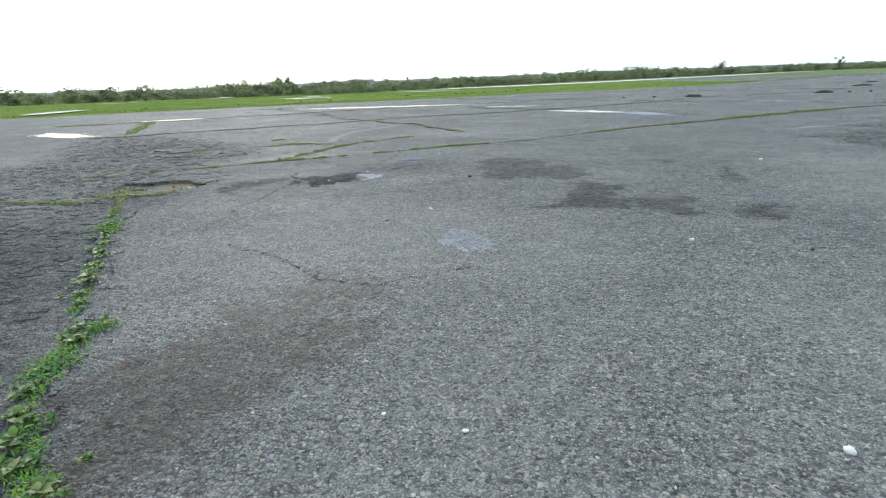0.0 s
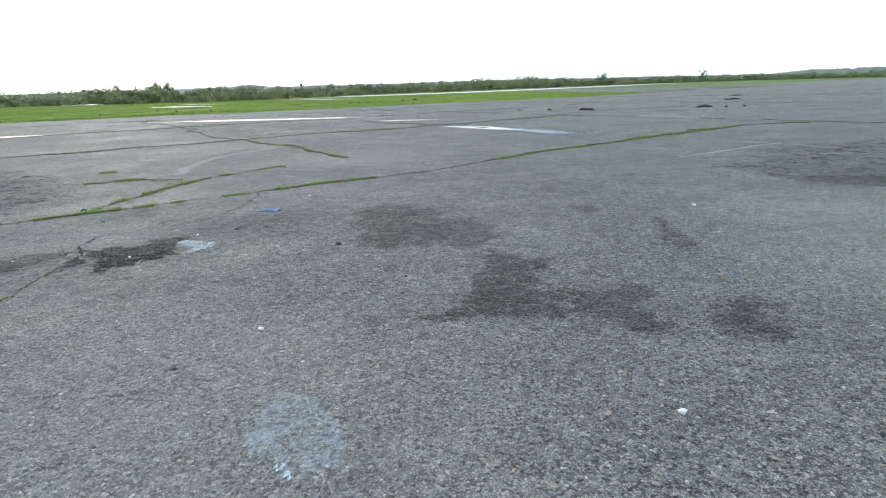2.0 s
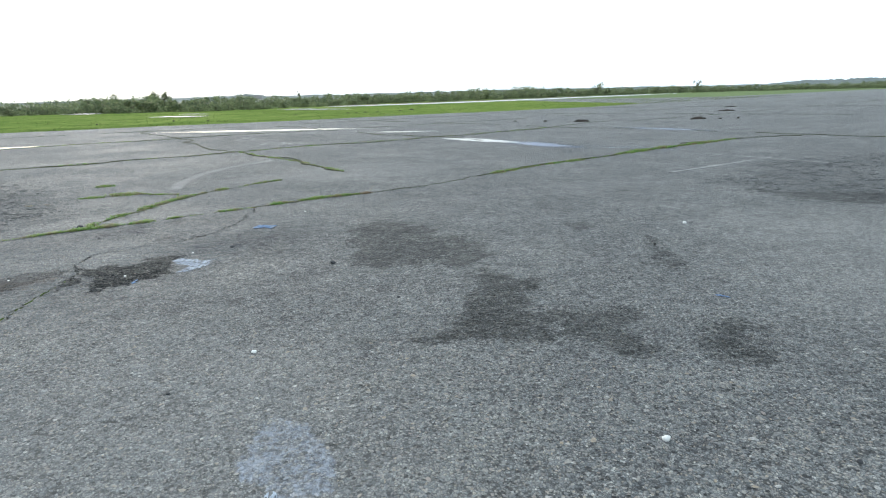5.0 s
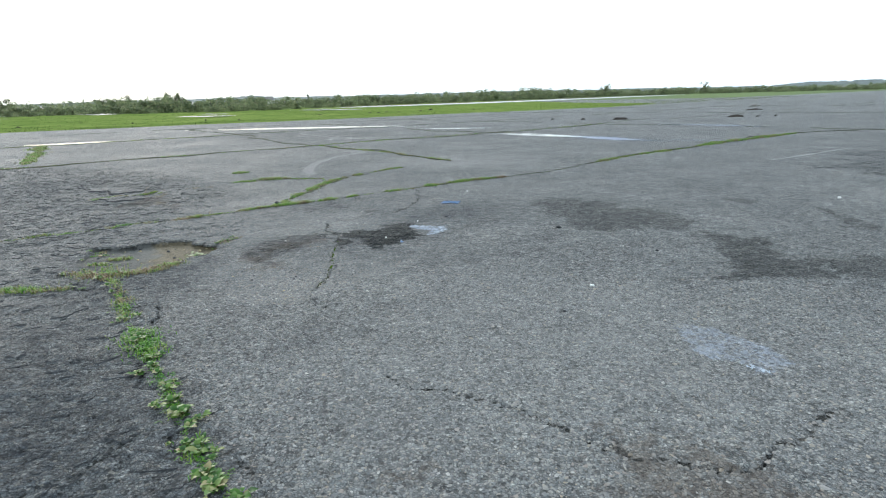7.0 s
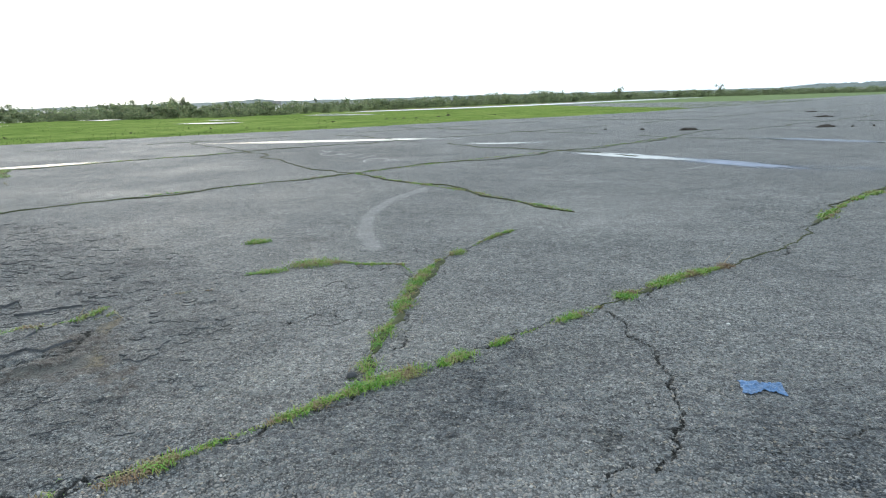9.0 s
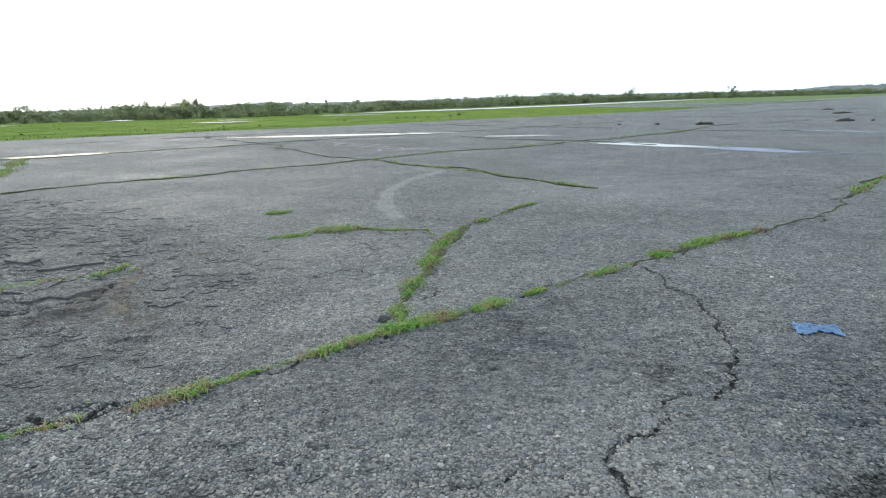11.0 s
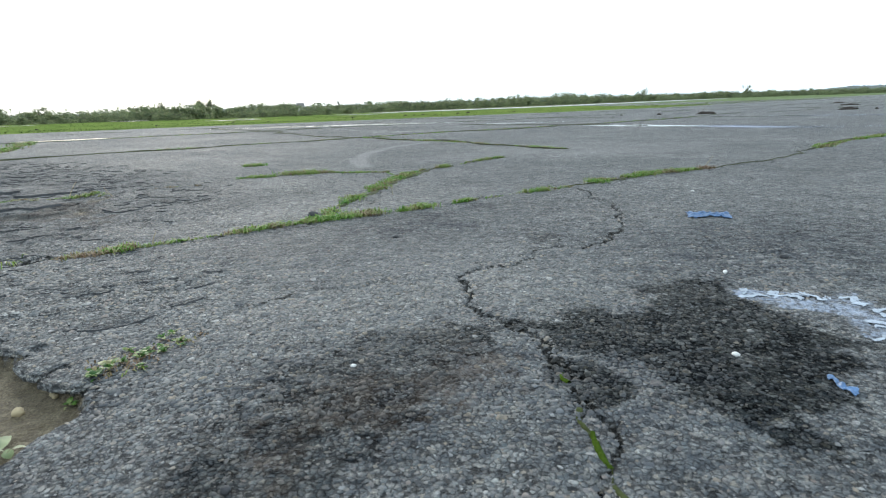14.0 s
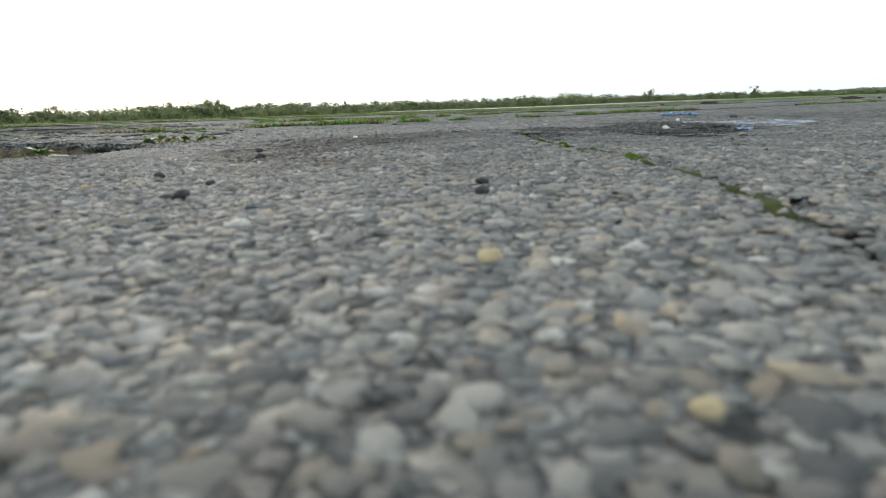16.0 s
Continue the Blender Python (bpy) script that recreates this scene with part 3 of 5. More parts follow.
def meadow():
    m = Nodes("short_grass")
    a, b, c = m.noise(1.6, 6, 0.75), m.noise(0.25, 4, 0.65), m.noise(0.05, 3, 0.6)
    f = m.math("ADD", m.math("MULTIPLY", a, 0.45), m.math("ADD", m.math("MULTIPLY", b, 0.35), m.math("MULTIPLY", c, 0.2)))
    colour = m.ramp(f, (0.37, (0.06, 0.095, 0.026)), (0.46, (0.12, 0.175, 0.042)), (0.54, (0.175, 0.228, 0.062)), (0.62, (0.235, 0.265, 0.09)))
    return m.surface(base_color=colour, roughness=0.95, specular_ior_level=0.0, normal=m.bump(a, 0.05, 0.8))


def water(name="puddle_water", calm=0.05, shallow=(0.045, 0.055, 0.07)):
    """A thin film of rainwater that thins out to a ragged shore."""
    m = Nodes(name)
    n = m.noise(5, 2, 0.5)
    edge = m.math("ADD", m.attribute("film"), m.math("MULTIPLY", m.math("SUBTRACT", m.noise(3.2, 5, 0.7), 0.5), 0.6))
    deep = m.step(edge, 0.3, 0.75)
    # the bluish base colour takes on some of the sky's reflection
    m.surface(base_color=m.ramp(n, (0.3, shallow), (0.7, tuple(1.25 * c for c in shallow))), roughness=m.step(deep, 0.0, 1.0, 0.32, calm), ior=1.33, normal=m.bump(n, 0.0008, 0.3))
    wet = m.out.inputs[0].links[0].from_socket
    clear, both = m.t.nodes.new("ShaderNodeBsdfTransparent"), m.t.nodes.new("ShaderNodeMixShader")
    m.put(both.inputs[0], m.step(edge, 0.1, 0.85))
    m.t.links.new(clear.outputs[0], both.inputs[1])
    m.t.links.new(wet, both.inputs[2])
    m.t.links.new(both.outputs[0], m.out.inputs[0])
    return m.mat


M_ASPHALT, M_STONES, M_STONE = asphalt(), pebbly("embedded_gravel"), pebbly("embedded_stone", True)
M_MEADOW, M_WATER = meadow(), water()
# base colours lightened, and blue in the film, for the sky they reflect
M_POOL, M_FILM = water("sky_pale_rippled_water", 0.42, (0.2, 0.21, 0.22)), water("sky_tinted_water_film", 0.35, (0.1, 0.135, 0.22))
M_GRASS, M_DRYGRASS = turf(dry=0.06), turf("dry_grass_blades", -0.03)
M_FIELDBLADE = leafy("field_blades", (0.0, (0.07, 0.115, 0.03)), (0.5, (0.12, 0.175, 0.045)), (1.0, (0.2, 0.22, 0.09)), rough=0.8, glow=0.3, clump=0.8)
M_LUSH = turf("lush_grass", 0.2)
M_STRAW = turf("straw_blades", -0.15)
M_MOSS = plain("moss", (0.05, 0.082, 0.012), 0.6, 60, 0.95, 0.012, spec=0.0)
M_OLIVE = plain("dull_moss", (0.05, 0.06, 0.022), 0.6, 45, 0.95, 0.006, spec=0.1)
M_JOINT = plain("mossy_soil", (0.05, 0.055, 0.026), 0.6, 9, 0.9, 0.01, spec=0.2)
M_LEAF = leafy("weed_leaf", (0.0, (0.035, 0.1, 0.02)), (0.4, (0.07, 0.17, 0.028)), (0.7, (0.14, 0.24, 0.05)), (0.88, (0.27, 0.3, 0.12)), (1.0, (0.32, 0.25, 0.14)), rough=0.45, glow=0.25, per_leaf=True)
M_PALELEAF = leafy("pale_weed_leaf", (0.0, (0.24, 0.3, 0.15)), (0.5, (0.36, 0.4, 0.24)), (1.0, (0.46, 0.46, 0.33)), rough=0.6, glow=0.2, per_leaf=True)
M_BUSH = leafy("bush_leaves", (0.0, (0.115, 0.15, 0.085)), (0.5, (0.185, 0.23, 0.125)), (0.85, (0.245, 0.285, 0.155)), (1.0, (0.29, 0.27, 0.185)), rough=0.8, glow=0.6, clump=0.55)
M_BARK = plain("bark", (0.09, 0.075, 0.06), 0.4, 12, 0.9, 0.02)
# distance haze is mixed into this woodland colour, pale and blue-grey
M_HAZY_WOOD = plain("far_hazy_woodland", (0.15, 0.175, 0.165), 0.35, 0.12, 0.95, 0.5, spec=0.1)
M_CLOTH = plain("blue_plastic_cloth", (0.07, 0.15, 0.29), 0.5, 60, 0.38, 0.002, spec=0.6)
M_WHITE = plain("white_pebble", (0.7, 0.7, 0.67), 0.15, 120, 0.6, 0.001)
M_MUD = plain("dark_mud", (0.045, 0.036, 0.028), 0.5, 14, 0.9, 0.03)
M_DARKSTONE = plain("dark_stone", (0.04, 0.042, 0.045), 0.4, 90, 0.7, 0.002)
# bare binder on torn edges, darkened as well for the shade along ledges
M_TORN = plain("torn_asphalt_shaded", (0.085, 0.088, 0.092), 0.5, 55, 0.9, 0.004, spec=0.2)
M_CRUST = plain("limy_crust", (0.38, 0.43, 0.49), 0.3, 40, 0.8, 0.003)
M_TAN = plain("dry_stalk", (0.4, 0.33, 0.2), 0.3, 60, 0.8)
M_PAINT = plain("worn_white_paint", (0.28, 0.28, 0.27), 0.45, 9, 0.8)
M_RUNWAY = plain("wet_pale_concrete", (0.66, 0.66, 0.64), 0.1, 0.4, 0.35)
M_VERGE = plain("rough_grass", (0.11, 0.155, 0.05), 0.45, 0.5, 0.9, 0.05, spec=0.15)
M_EARTH = plain("reddish_earth", (0.13, 0.075, 0.05), 0.4, 0.8, 0.95, 0.03, spec=0.1)
M_WALL = plain("white_render", (0.75, 0.74, 0.7), 0.08, 1.0, 0.85)
M_ROOF = plain("grey_roof", (0.2, 0.19, 0.18), 0.25, 2.0, 0.8)

# ---- mesh tools ----


def mesh(name, verts, faces, material, smooth=True, attrs=None):
    me = bpy.data.meshes.new(name)
    verts, faces = np.asarray(verts, np.float32), np.asarray(faces, np.int32)
    k = faces.shape[1]
    me.vertices.add(len(verts))
    me.vertices.foreach_set("co", verts.ravel())
    me.loops.add(faces.size)
    me.loops.foreach_set("vertex_index", faces.ravel())
    me.polygons.add(len(faces))
    me.polygons.foreach_set("loop_start", np.arange(0, faces.size, k, dtype=np.int32))
    me.polygons.foreach_set("loop_total", np.full(len(faces), k, np.int32))
    me.polygons.foreach_set("use_smooth", np.full(len(faces), smooth))
    for key, values in (attrs or {}).items():
        me.attributes.new(key, "FLOAT", "POINT").data.foreach_set("value", np.asarray(values, np.float32))
    me.materials.append(material)
    me.update(calc_edges=True)
    me.validate()
    return me


def from_bm(name, bm, material, smooth=True):
    me = bpy.data.meshes.new(name)
    bm.to_mesh(me)
    bm.free()
    me.materials.append(material)
    me.polygons.foreach_set("use_smooth", np.full(len(me.polygons), smooth))
    return me


def part(name, me, parent, label="", at=None):
    ob = new(name, me)
    ob.parent = parent
    if at is not None:
        ob.matrix_basis = at
    return tagged(ob, label) if label else ob


def sheet(xs, ys):
    """Corner numbers of the cells of a grid with rows along x."""
    nx, ny = len(xs), len(ys)
    i = (np.arange(ny - 1)[:, None] * nx + np.arange(nx - 1)[None]).ravel()
    return np.stack([i, i + 1, i + nx + 1, i + nx], 1)


# ---- the ground: one sheet of old asphalt out to the horizon ----


def spans(*pieces):
    out = [np.arange(a, b, s) for a, b, s in pieces]
    return np.concatenate([*out, [pieces[-1][1]]])


def outward(start, end, first, ratio):
    v, s = [start], first
    while v[-1] < end:
        v.append(v[-1] + s)
        s *= ratio
    return np.array(v[1:])


def around(x, y, p, by):
    q = np.array(p)
    return (x > q[:, 0].min() - by) & (x < q[:, 0].max() + by) & (y > q[:, 1].min() - by) & (y < q[:, 1].max() + by)


def measures(x, y):
    """What lies on the pavement at each place, as shares from 0 (nothing) to 1."""
    out = {}
    soft = lambda d, w: np.clip(0.5 + d / (2 * w), 0, 1)
    for key, polys, w in (("brown", BROWNS, 0.15), ("chalk", CHALKS, 0.04), ("pale", PALES, 0.8), ("mark", MARKS, 0.1), ("coarse", COARSE, 0.5), ("damp", DAMPS, 0.6), ("soil", [POTHOLE, SANDY], 0.08)):
        total = np.zeros(x.shape)
        for n, p in enumerate(polys):
            near = around(x, y, p, 1.0)
            total[near] = np.maximum(total[near], soft(inside(x[near], y[near], p), w) * (0.545 if key == "soil" and n == 1 else 1))
        out[key] = total
    out["stain"], out["deep"] = np.zeros(x.shape), np.zeros(x.shape)
    for deep, w, p in STAINS:
        near = around(x, y, p, 1.0)
        d = inside(x[near], y[near], p)
        out["stain"][near] = np.maximum(out["stain"][near], soft(d, w))
        out["deep"][near] = np.maximum(out["deep"][near], deep * np.clip(1.5 + d / (2 * w), 0, 1))
    crack = np.zeros(x.shape)
    for line, w in ((whole[k:k + 41], w) for whole, w in CRACKS for k in range(0, len(whole) - 1, 40)):
        q = np.array(line)
        near = (x > q[:, 0].min() - 0.3) & (x < q[:, 0].max() + 0.3) & (y > q[:, 1].min() - 0.3) & (y < q[:, 1].max() + 0.3)
        crack[near] = np.maximum(crack[near], 1 - np.clip((along(x[near], y[near], line) - w + 0.02) / 0.15, 0, 1))
    out["crack"] = crack
    # the spill by the stains is thinner than the crust beside the burnt patch
    out["limy"] = np.clip((-1.2 - x) / 0.2, 0, 1)
    # silt settles in the deeper, western part of the pothole
    out["silt"] = np.clip(0.5 - (x + 4.28 + 0.5 * (y - 5.4)) / 0.5, 0, 1)
    return out


def relief(x, y, found):
    z = lie(x, y)
    near = np.exp(-((np.clip(np.hypot(x + 2, y - 5) - 8, 0, None) / 6) ** 2))
    z = z + near * (0.006 * vnoise(x, y, 1.3, 3) + 0.0025 * vnoise(x, y, 0.21, 4) + 0.0012 * vnoise(x, y, 0.05, 5))
    # flaking, where the paving has lost its binder
    worn = np.clip(found["coarse"] * 1.3 + 0.5 * vnoise(x, y, 0.5, 13) * found["coarse"], 0, 1) + 0.3
    flake = 0.6 * vnoise(x + 0.3 * y, y, 0.11, 14) + 0.5 * vnoise(x, y, 0.052, 15) + 0.5 * vnoise(x, y * 1.2, 0.3, 16)
    z = z + near * worn * 0.011 * np.clip(flake, -0.9, 0.35)
    groove = np.clip((found["crack"] - 0.85) / 0.04, 0, 1)
    z = z - 0.016 * groove * near
    hole = np.clip((found["soil"] - 0.5) / 0.1, 0, 1)
    z = z - np.where(x < -5, 0.022, 0.036) * hole * np.clip((y + 0.35 * (x + 4.2) - 4.9) / 0.55, 0.12, 1)
    lip = np.exp(-(((found["soil"] - 0.44) / 0.06) ** 2)) * (found["soil"] > 0.02)
    return z + 0.008 * lip * (0.6 + 0.6 * vnoise(x, y, 0.12, 8))


gx = np.concatenate([-outward(8.5, 900, 0.07, 1.12)[::-1], spans((-8.5, -5.2, 0.03), (-5.2, -1.9, 0.016), (-1.9, 2.2, 0.021), (2.2, 3.0, 0.04)), outward(3, 900, 0.07, 1.12)])
gy = np.concatenate([-outward(-0.6, 120, 0.08, 1.2)[::-1], spans((0.6, 2.5, 0.04), (2.5, 4.1, 0.022), (4.1, 7.2, 0.0165), (7.2, 8.6, 0.02), (8.6, 13.0, 0.03)), outward(13.0, 1500, 0.06, 1.1)])
X, Y = (a.ravel() for a in np.meshgrid(gx, gy))
FOUND = measures(X, Y)
HEIGHT = relief(X, Y, FOUND).reshape(len(gy), len(gx))


def ground_at(x, y):
    """The height of the ground sheet at the given places."""
    x, y = np.atleast_1d(np.asarray(x, float)), np.atleast_1d(np.asarray(y, float))
    i, j = np.clip(np.searchsorted(gx, x) - 1, 0, len(gx) - 2), np.clip(np.searchsorted(gy, y) - 1, 0, len(gy) - 2)
    f, h = (x - gx[i]) / (gx[i + 1] - gx[i]), (y - gy[j]) / (gy[j + 1] - gy[j])
    return (HEIGHT[j, i] * (1 - f) + HEIGHT[j, i + 1] * f) * (1 - h) + (HEIGHT[j + 1, i] * (1 - f) + HEIGHT[j + 1, i + 1] * f) * h


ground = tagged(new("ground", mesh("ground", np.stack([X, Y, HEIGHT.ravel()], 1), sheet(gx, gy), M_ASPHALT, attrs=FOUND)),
                "old grey weathered asphalt apron with cracks, stains and exposed gravel", "pavement", kind="structure")

# ---- broken bays: thin plates of old surfacing left standing, with dark torn edges ----


def plates(places, seed):
    """Low ragged slabs: places give centre, half length, half width, turn and height."""
    rnd = np.random.default_rng(seed)
    tops, fan, rims, walls = [], [], [], []
    n = 14
    for x, y, l, w, turn, h in places:
        a = np.linspace(0, 2 * np.pi, n, endpoint=False) + rnd.uniform(-0.15, 0.15, n)
        r = 0.85 + rnd.uniform(-0.34, 0.28, n)
        px, py = l * r * np.cos(a), w * r * np.sin(a)
        c, s = math.cos(turn), math.sin(turn)
        ex, ey = x + c * px - s * py, y + s * px + c * py
        z = ground_at(ex, ey)
        lift = h * rnd.uniform(0.7, 1.15, n)
        b = len(tops)
        tops += [(x, y, float(ground_at(x, y)[0]) + h * 0.9), *zip(ex, ey, z + lift)]
        fan += [(b, b + 1 + k, b + 1 + (k + 1) % n) for k in range(n)]
        q = len(rims)
        out = 1 + rnd.uniform(0.0, 0.04, n)
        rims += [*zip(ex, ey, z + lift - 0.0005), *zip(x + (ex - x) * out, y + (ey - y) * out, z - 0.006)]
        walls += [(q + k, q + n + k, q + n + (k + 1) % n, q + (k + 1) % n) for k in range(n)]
    tops = np.array(tops)
    part("asphalt_plates", mesh("asphalt_plates", tops, fan, M_ASPHALT, False, measures(tops[:, 0], tops[:, 1])), ground, "thin ragged plates of old asphalt surfacing")["kind"] = "stuff"
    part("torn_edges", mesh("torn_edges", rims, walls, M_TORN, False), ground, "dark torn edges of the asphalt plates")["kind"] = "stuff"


rnd = random.Random(58)
SCABS = [(-6.02, 8.13, 0.22, 0.17, 0.5, 0.016), (-6.3, 8.2, 0.2, 0.14, 0.2, 0.016), (-6.5, 8.85, 0.34, 0.22, -0.5, 0.018), (-6.85, 9.05, 0.36, 0.2, -0.3, 0.018), (-5.3, 8.05, 0.16, 0.12, 0.2, 0.01), (-5.22, 7.92, 0.1, 0.09, 0.9, 0.009)]
for x0, x1, y0, y1, tries, tilt in ((-12.0, -4.7, 5.4, 13.0, 4200, 0.1), (-6.2, -1.6, 0.9, 5.6, 1500, 0.45), (4.0, 10.5, 8.3, 13.0, 900, -0.12), (-6.4, -3.9, 5.4, 6.8, 500, 0.3)):
    pick = np.random.default_rng(tries)
    xs, ys = pick.uniform(x0, x1, tries), pick.uniform(y0, y1, tries)
    deep = np.max([inside(xs, ys, p) for p in COARSE], 0)
    keep = (deep > pick.uniform(-0.3, 0.9, tries)) & (inside(xs, ys, SANDY) < -0.08) & (inside(xs, ys, POTHOLE) < -0.1)
    for x, y in zip(xs[keep], ys[keep]):
        l = rnd.uniform(0.012, 0.04) * (1.9 if rnd.random() < 0.1 else 1)
        SCABS.append((x, y, l * 1.5, l * rnd.uniform(0.5, 1.0), tilt + rnd.gauss(0, 0.4), rnd.uniform(0.003, 0.007)))
plates(SCABS, 12)

# ---- grass fields beyond the paving ----


def field(name, origin, axis, length, depth, label, seed, slant=0.0, material=None):
    """A sheet of short grass with an uneven edge: origin and axis give the edge that the paving meets."""
    ax = np.array(axis) / np.hypot(*axis)
    nrm = np.array((-ax[1], ax[0]))
    us = np.linspace(0, length, 240)
    ws = np.concatenate([[0, 0.15, 0.35, 0.7, 1.2, 2, 3, 4.5], np.linspace(6, depth, 60)])
    uu, ww = (a.ravel() for a in np.meshgrid(us, ws))
    uu = uu * (1 + slant * ww / length)
    edge = 0.5 * vnoise(uu, uu * 0, 1.7, seed) + 0.9 * vnoise(uu, uu * 0, 7.0, seed + 1)
    w = ww + edge * np.exp(-ww / 3)
    x, y = origin[0] + uu * ax[0] + w * nrm[0], origin[1] + uu * ax[1] + w * nrm[1]
    rise = np.clip(ww / 0.4, 0, 1)
    z = lie(x, y) - 0.03 + rise * (0.06 + 0.02 * vnoise(x, y, 0.7, seed + 2) + 0.02 * vnoise(x, y, 4, seed + 3))
    return tagged(new(name, mesh(name, np.stack([x, y, z], 1), sheet(us, ws), material or M_MEADOW)), label, "grass", kind="structure")


field("grass_field", (-130.0, -46.0), (0.81, 0.589), 191.5, 92, "bright green short grass field beside the paving", 21, slant=0.64)
field("grass_verge", (52.0, 101.0), (0.82, 0.572), 260.0, 150, "dull green grass verge before the bushes", 41, material=M_VERGE)
field("grass_verge", (-182.0, 25.0), (0.81, 0.589), 420.0, 130, "dull green rough grass below the bushes", 51, material=M_VERGE)

# ---- puddles ----


def puddle(cx, cy, half_length, half_width, angle, seed, lift, label, name="puddle", material=None, category="puddle", film=1.0):
    rnd = np.random.default_rng(seed)
    n = 72
    a = np.linspace(0, 2 * np.pi, n, endpoint=False)
    r = 1 + sum(rnd.uniform(0.03, 0.2) / k ** 0.6 * np.cos(k * a + rnd.uniform(0, 6.3)) for k in range(2, 12))
    c, s = math.cos(radians(angle)), math.sin(radians(angle))
    rings = [0.0, 0.35, 0.6, 0.8, 1.0, 1.25, 1.5, 1.54]
    verts, faces = [], []
    if name != "puddle":
        rings = [f / 1.5 for f in rings]
    for k, f in enumerate(rings):
        px, py = f * half_length * r * np.cos(a), f * half_width * r * np.sin(a)
        x, y = cx + c * px - s * py, cy + s * px + c * py
        drop = 0.03 if f == rings[-1] else 0.0
        verts += list(zip(x, y, lie(x, y) + lift - drop))
    for k in range(len(rings) - 1):
        for i in range(n):
            j = (i + 1) % n
            faces.append((k * n + i, k * n + j, (k + 1) * n + j, (k + 1) * n + i))
    return tagged(new(name, mesh(name, verts, faces, material or M_WATER, attrs={"film": film * np.repeat([1, 0.95, 0.85, 0.7, 0.5, 0.27, 0.05, 0.0], n)})), label, category, kind="structure")


puddle(-8.0, 27.9, 4.2, 0.7, -3, 1, 0.008, "long shallow rain puddle on the asphalt")
puddle(1.3, 18.8, 1.6, 0.4, -50, 2, 0.008, "shallow rain puddle along a joint of the asphalt")
puddle(2.75, 16.9, 1.6, 0.45, -58, 22, 0.006, "thin bluish film of rainwater on the asphalt", material=M_FILM, film=0.7)
puddle(4.6, 15.3, 1.6, 0.35, -38, 12, 0.009, "thin film of rainwater on the asphalt", material=M_FILM, film=0.32)
puddle(-1.35, 24.2, 1.5, 0.4, -8, 3, 0.008, "small shallow rain puddle on the asphalt", film=0.7)
puddle(-14.7, 20.1, 1.3, 0.3, 30, 4, 0.008, "small shallow rain puddle on the asphalt")
puddle(-13.2, 13.2, 1.7, 0.4, -26, 14, 0.008, "long shallow rain puddle on the asphalt")
puddle(8.3, 21.8, 1.8, 0.4, -58, 5, 0.008, "thin film of water on the asphalt", material=M_FILM, film=0.66)
for n, (x, y, l, w, a) in enumerate(((-26.2, 58.8, 2.6, 1.3, -20), (-30.4, 71.5, 2.2, 0.8, -35), (-18.6, 86.5, 5.6, 1.7, -38), (-23.0, 97.0, 2.0, 1.2, -20), (-77.5, 108.0, 6.5, 1.8, -20), (-60.0, 96.0, 5.0, 1.8, -40), (-78.0, 99.0, 2.2, 1.4, 0), (-33.4, 33.2, 3.6, 0.9, 117), (-59.0, 69.5, 2.4, 1.2, 30))):
    puddle(x, y, l, w, a, 60 + n, 0.1, "pool of rainwater standing in the grass", material=M_POOL, film=1.5)
puddle(24.0, 141.0, 52, 4.5, 34.5, 8, 0.12, "wet pale concrete runway far across the grass", "runway", M_RUNWAY, "runway")

puddle(10.0, 140.0, 40, 2.2, 34.5, 18, 0.14, "bank of bare reddish earth beside the far runway", "earth_bank", M_EARTH, "earth")

# ---- grass, moss and weeds in the joints ----


def blades(centres, heights, spread, seed, width=0.0022):
    """Bent, tapering blades of grass standing at the given places."""
    rnd = np.random.default_rng(seed)
    c = np.asarray(centres, float)
    n = len(c)
    a, lean = rnd.uniform(0, 2 * np.pi, n), rnd.uniform(0.15, 1.0, n) * spread
    h = np.asarray(heights) * rnd.uniform(0.55, 1.25, n)
    d = np.stack([np.cos(a), np.sin(a), 0 * a], 1)
    side = np.stack([-np.sin(a), np.cos(a), 0 * a], 1) * (width * rnd.uniform(0.7, 1.5, n))[:, None]
    up = np.array((0, 0, 1.0))
    mid = c + d * (h * lean * 0.35)[:, None] + up * (h * 0.62)[:, None]
    tip = c + d * (h * lean)[:, None] + up * (h * np.clip(1.0 - 0.45 * lean, 0.25, 1))[:, None]
    verts = np.stack([c - side, c + side, mid + side * 0.8, mid - side * 0.8, tip], 1).reshape(-1, 3)
    b = np.arange(n)[:, None] * 5
    faces = np.concatenate([b + [0, 1, 2], b + [0, 2, 3], b + [3, 2, 4]])
    return verts, faces


def strip_places(line, width, per_metre, seed):
    rnd = np.random.default_rng(seed)
    p = np.array(line, float)
    seg = np.hypot(*np.diff(p, axis=0).T)
    n = int(seg.sum() * per_metre)
    s = rnd.random(n) * seg.sum()
    acc = np.concatenate([[0], np.cumsum(seg)])
    k = np.clip(np.searchsorted(acc, s) - 1, 0, len(seg) - 1)
    f = ((s - acc[k]) / seg[k])[:, None]
    q = p[k] * (1 - f) + p[k + 1] * f
    clump = 0.42 + 0.75 * vnoise(s, s * 0 + seed, 0.33, 60 + seed % 20) + 0.55 * vnoise(s, s * 0 + seed, 0.07, 80 + seed % 20)
    q = q + rnd.normal(0, 1, (n, 2)) * (width * 0.34 * np.clip(clump, 0.16, 1.3))[:, None]
    keep = rnd.random(n) < np.clip(clump * 0.8 + 0.12, 0.1, 0.95)
    return q[keep], clump[keep]


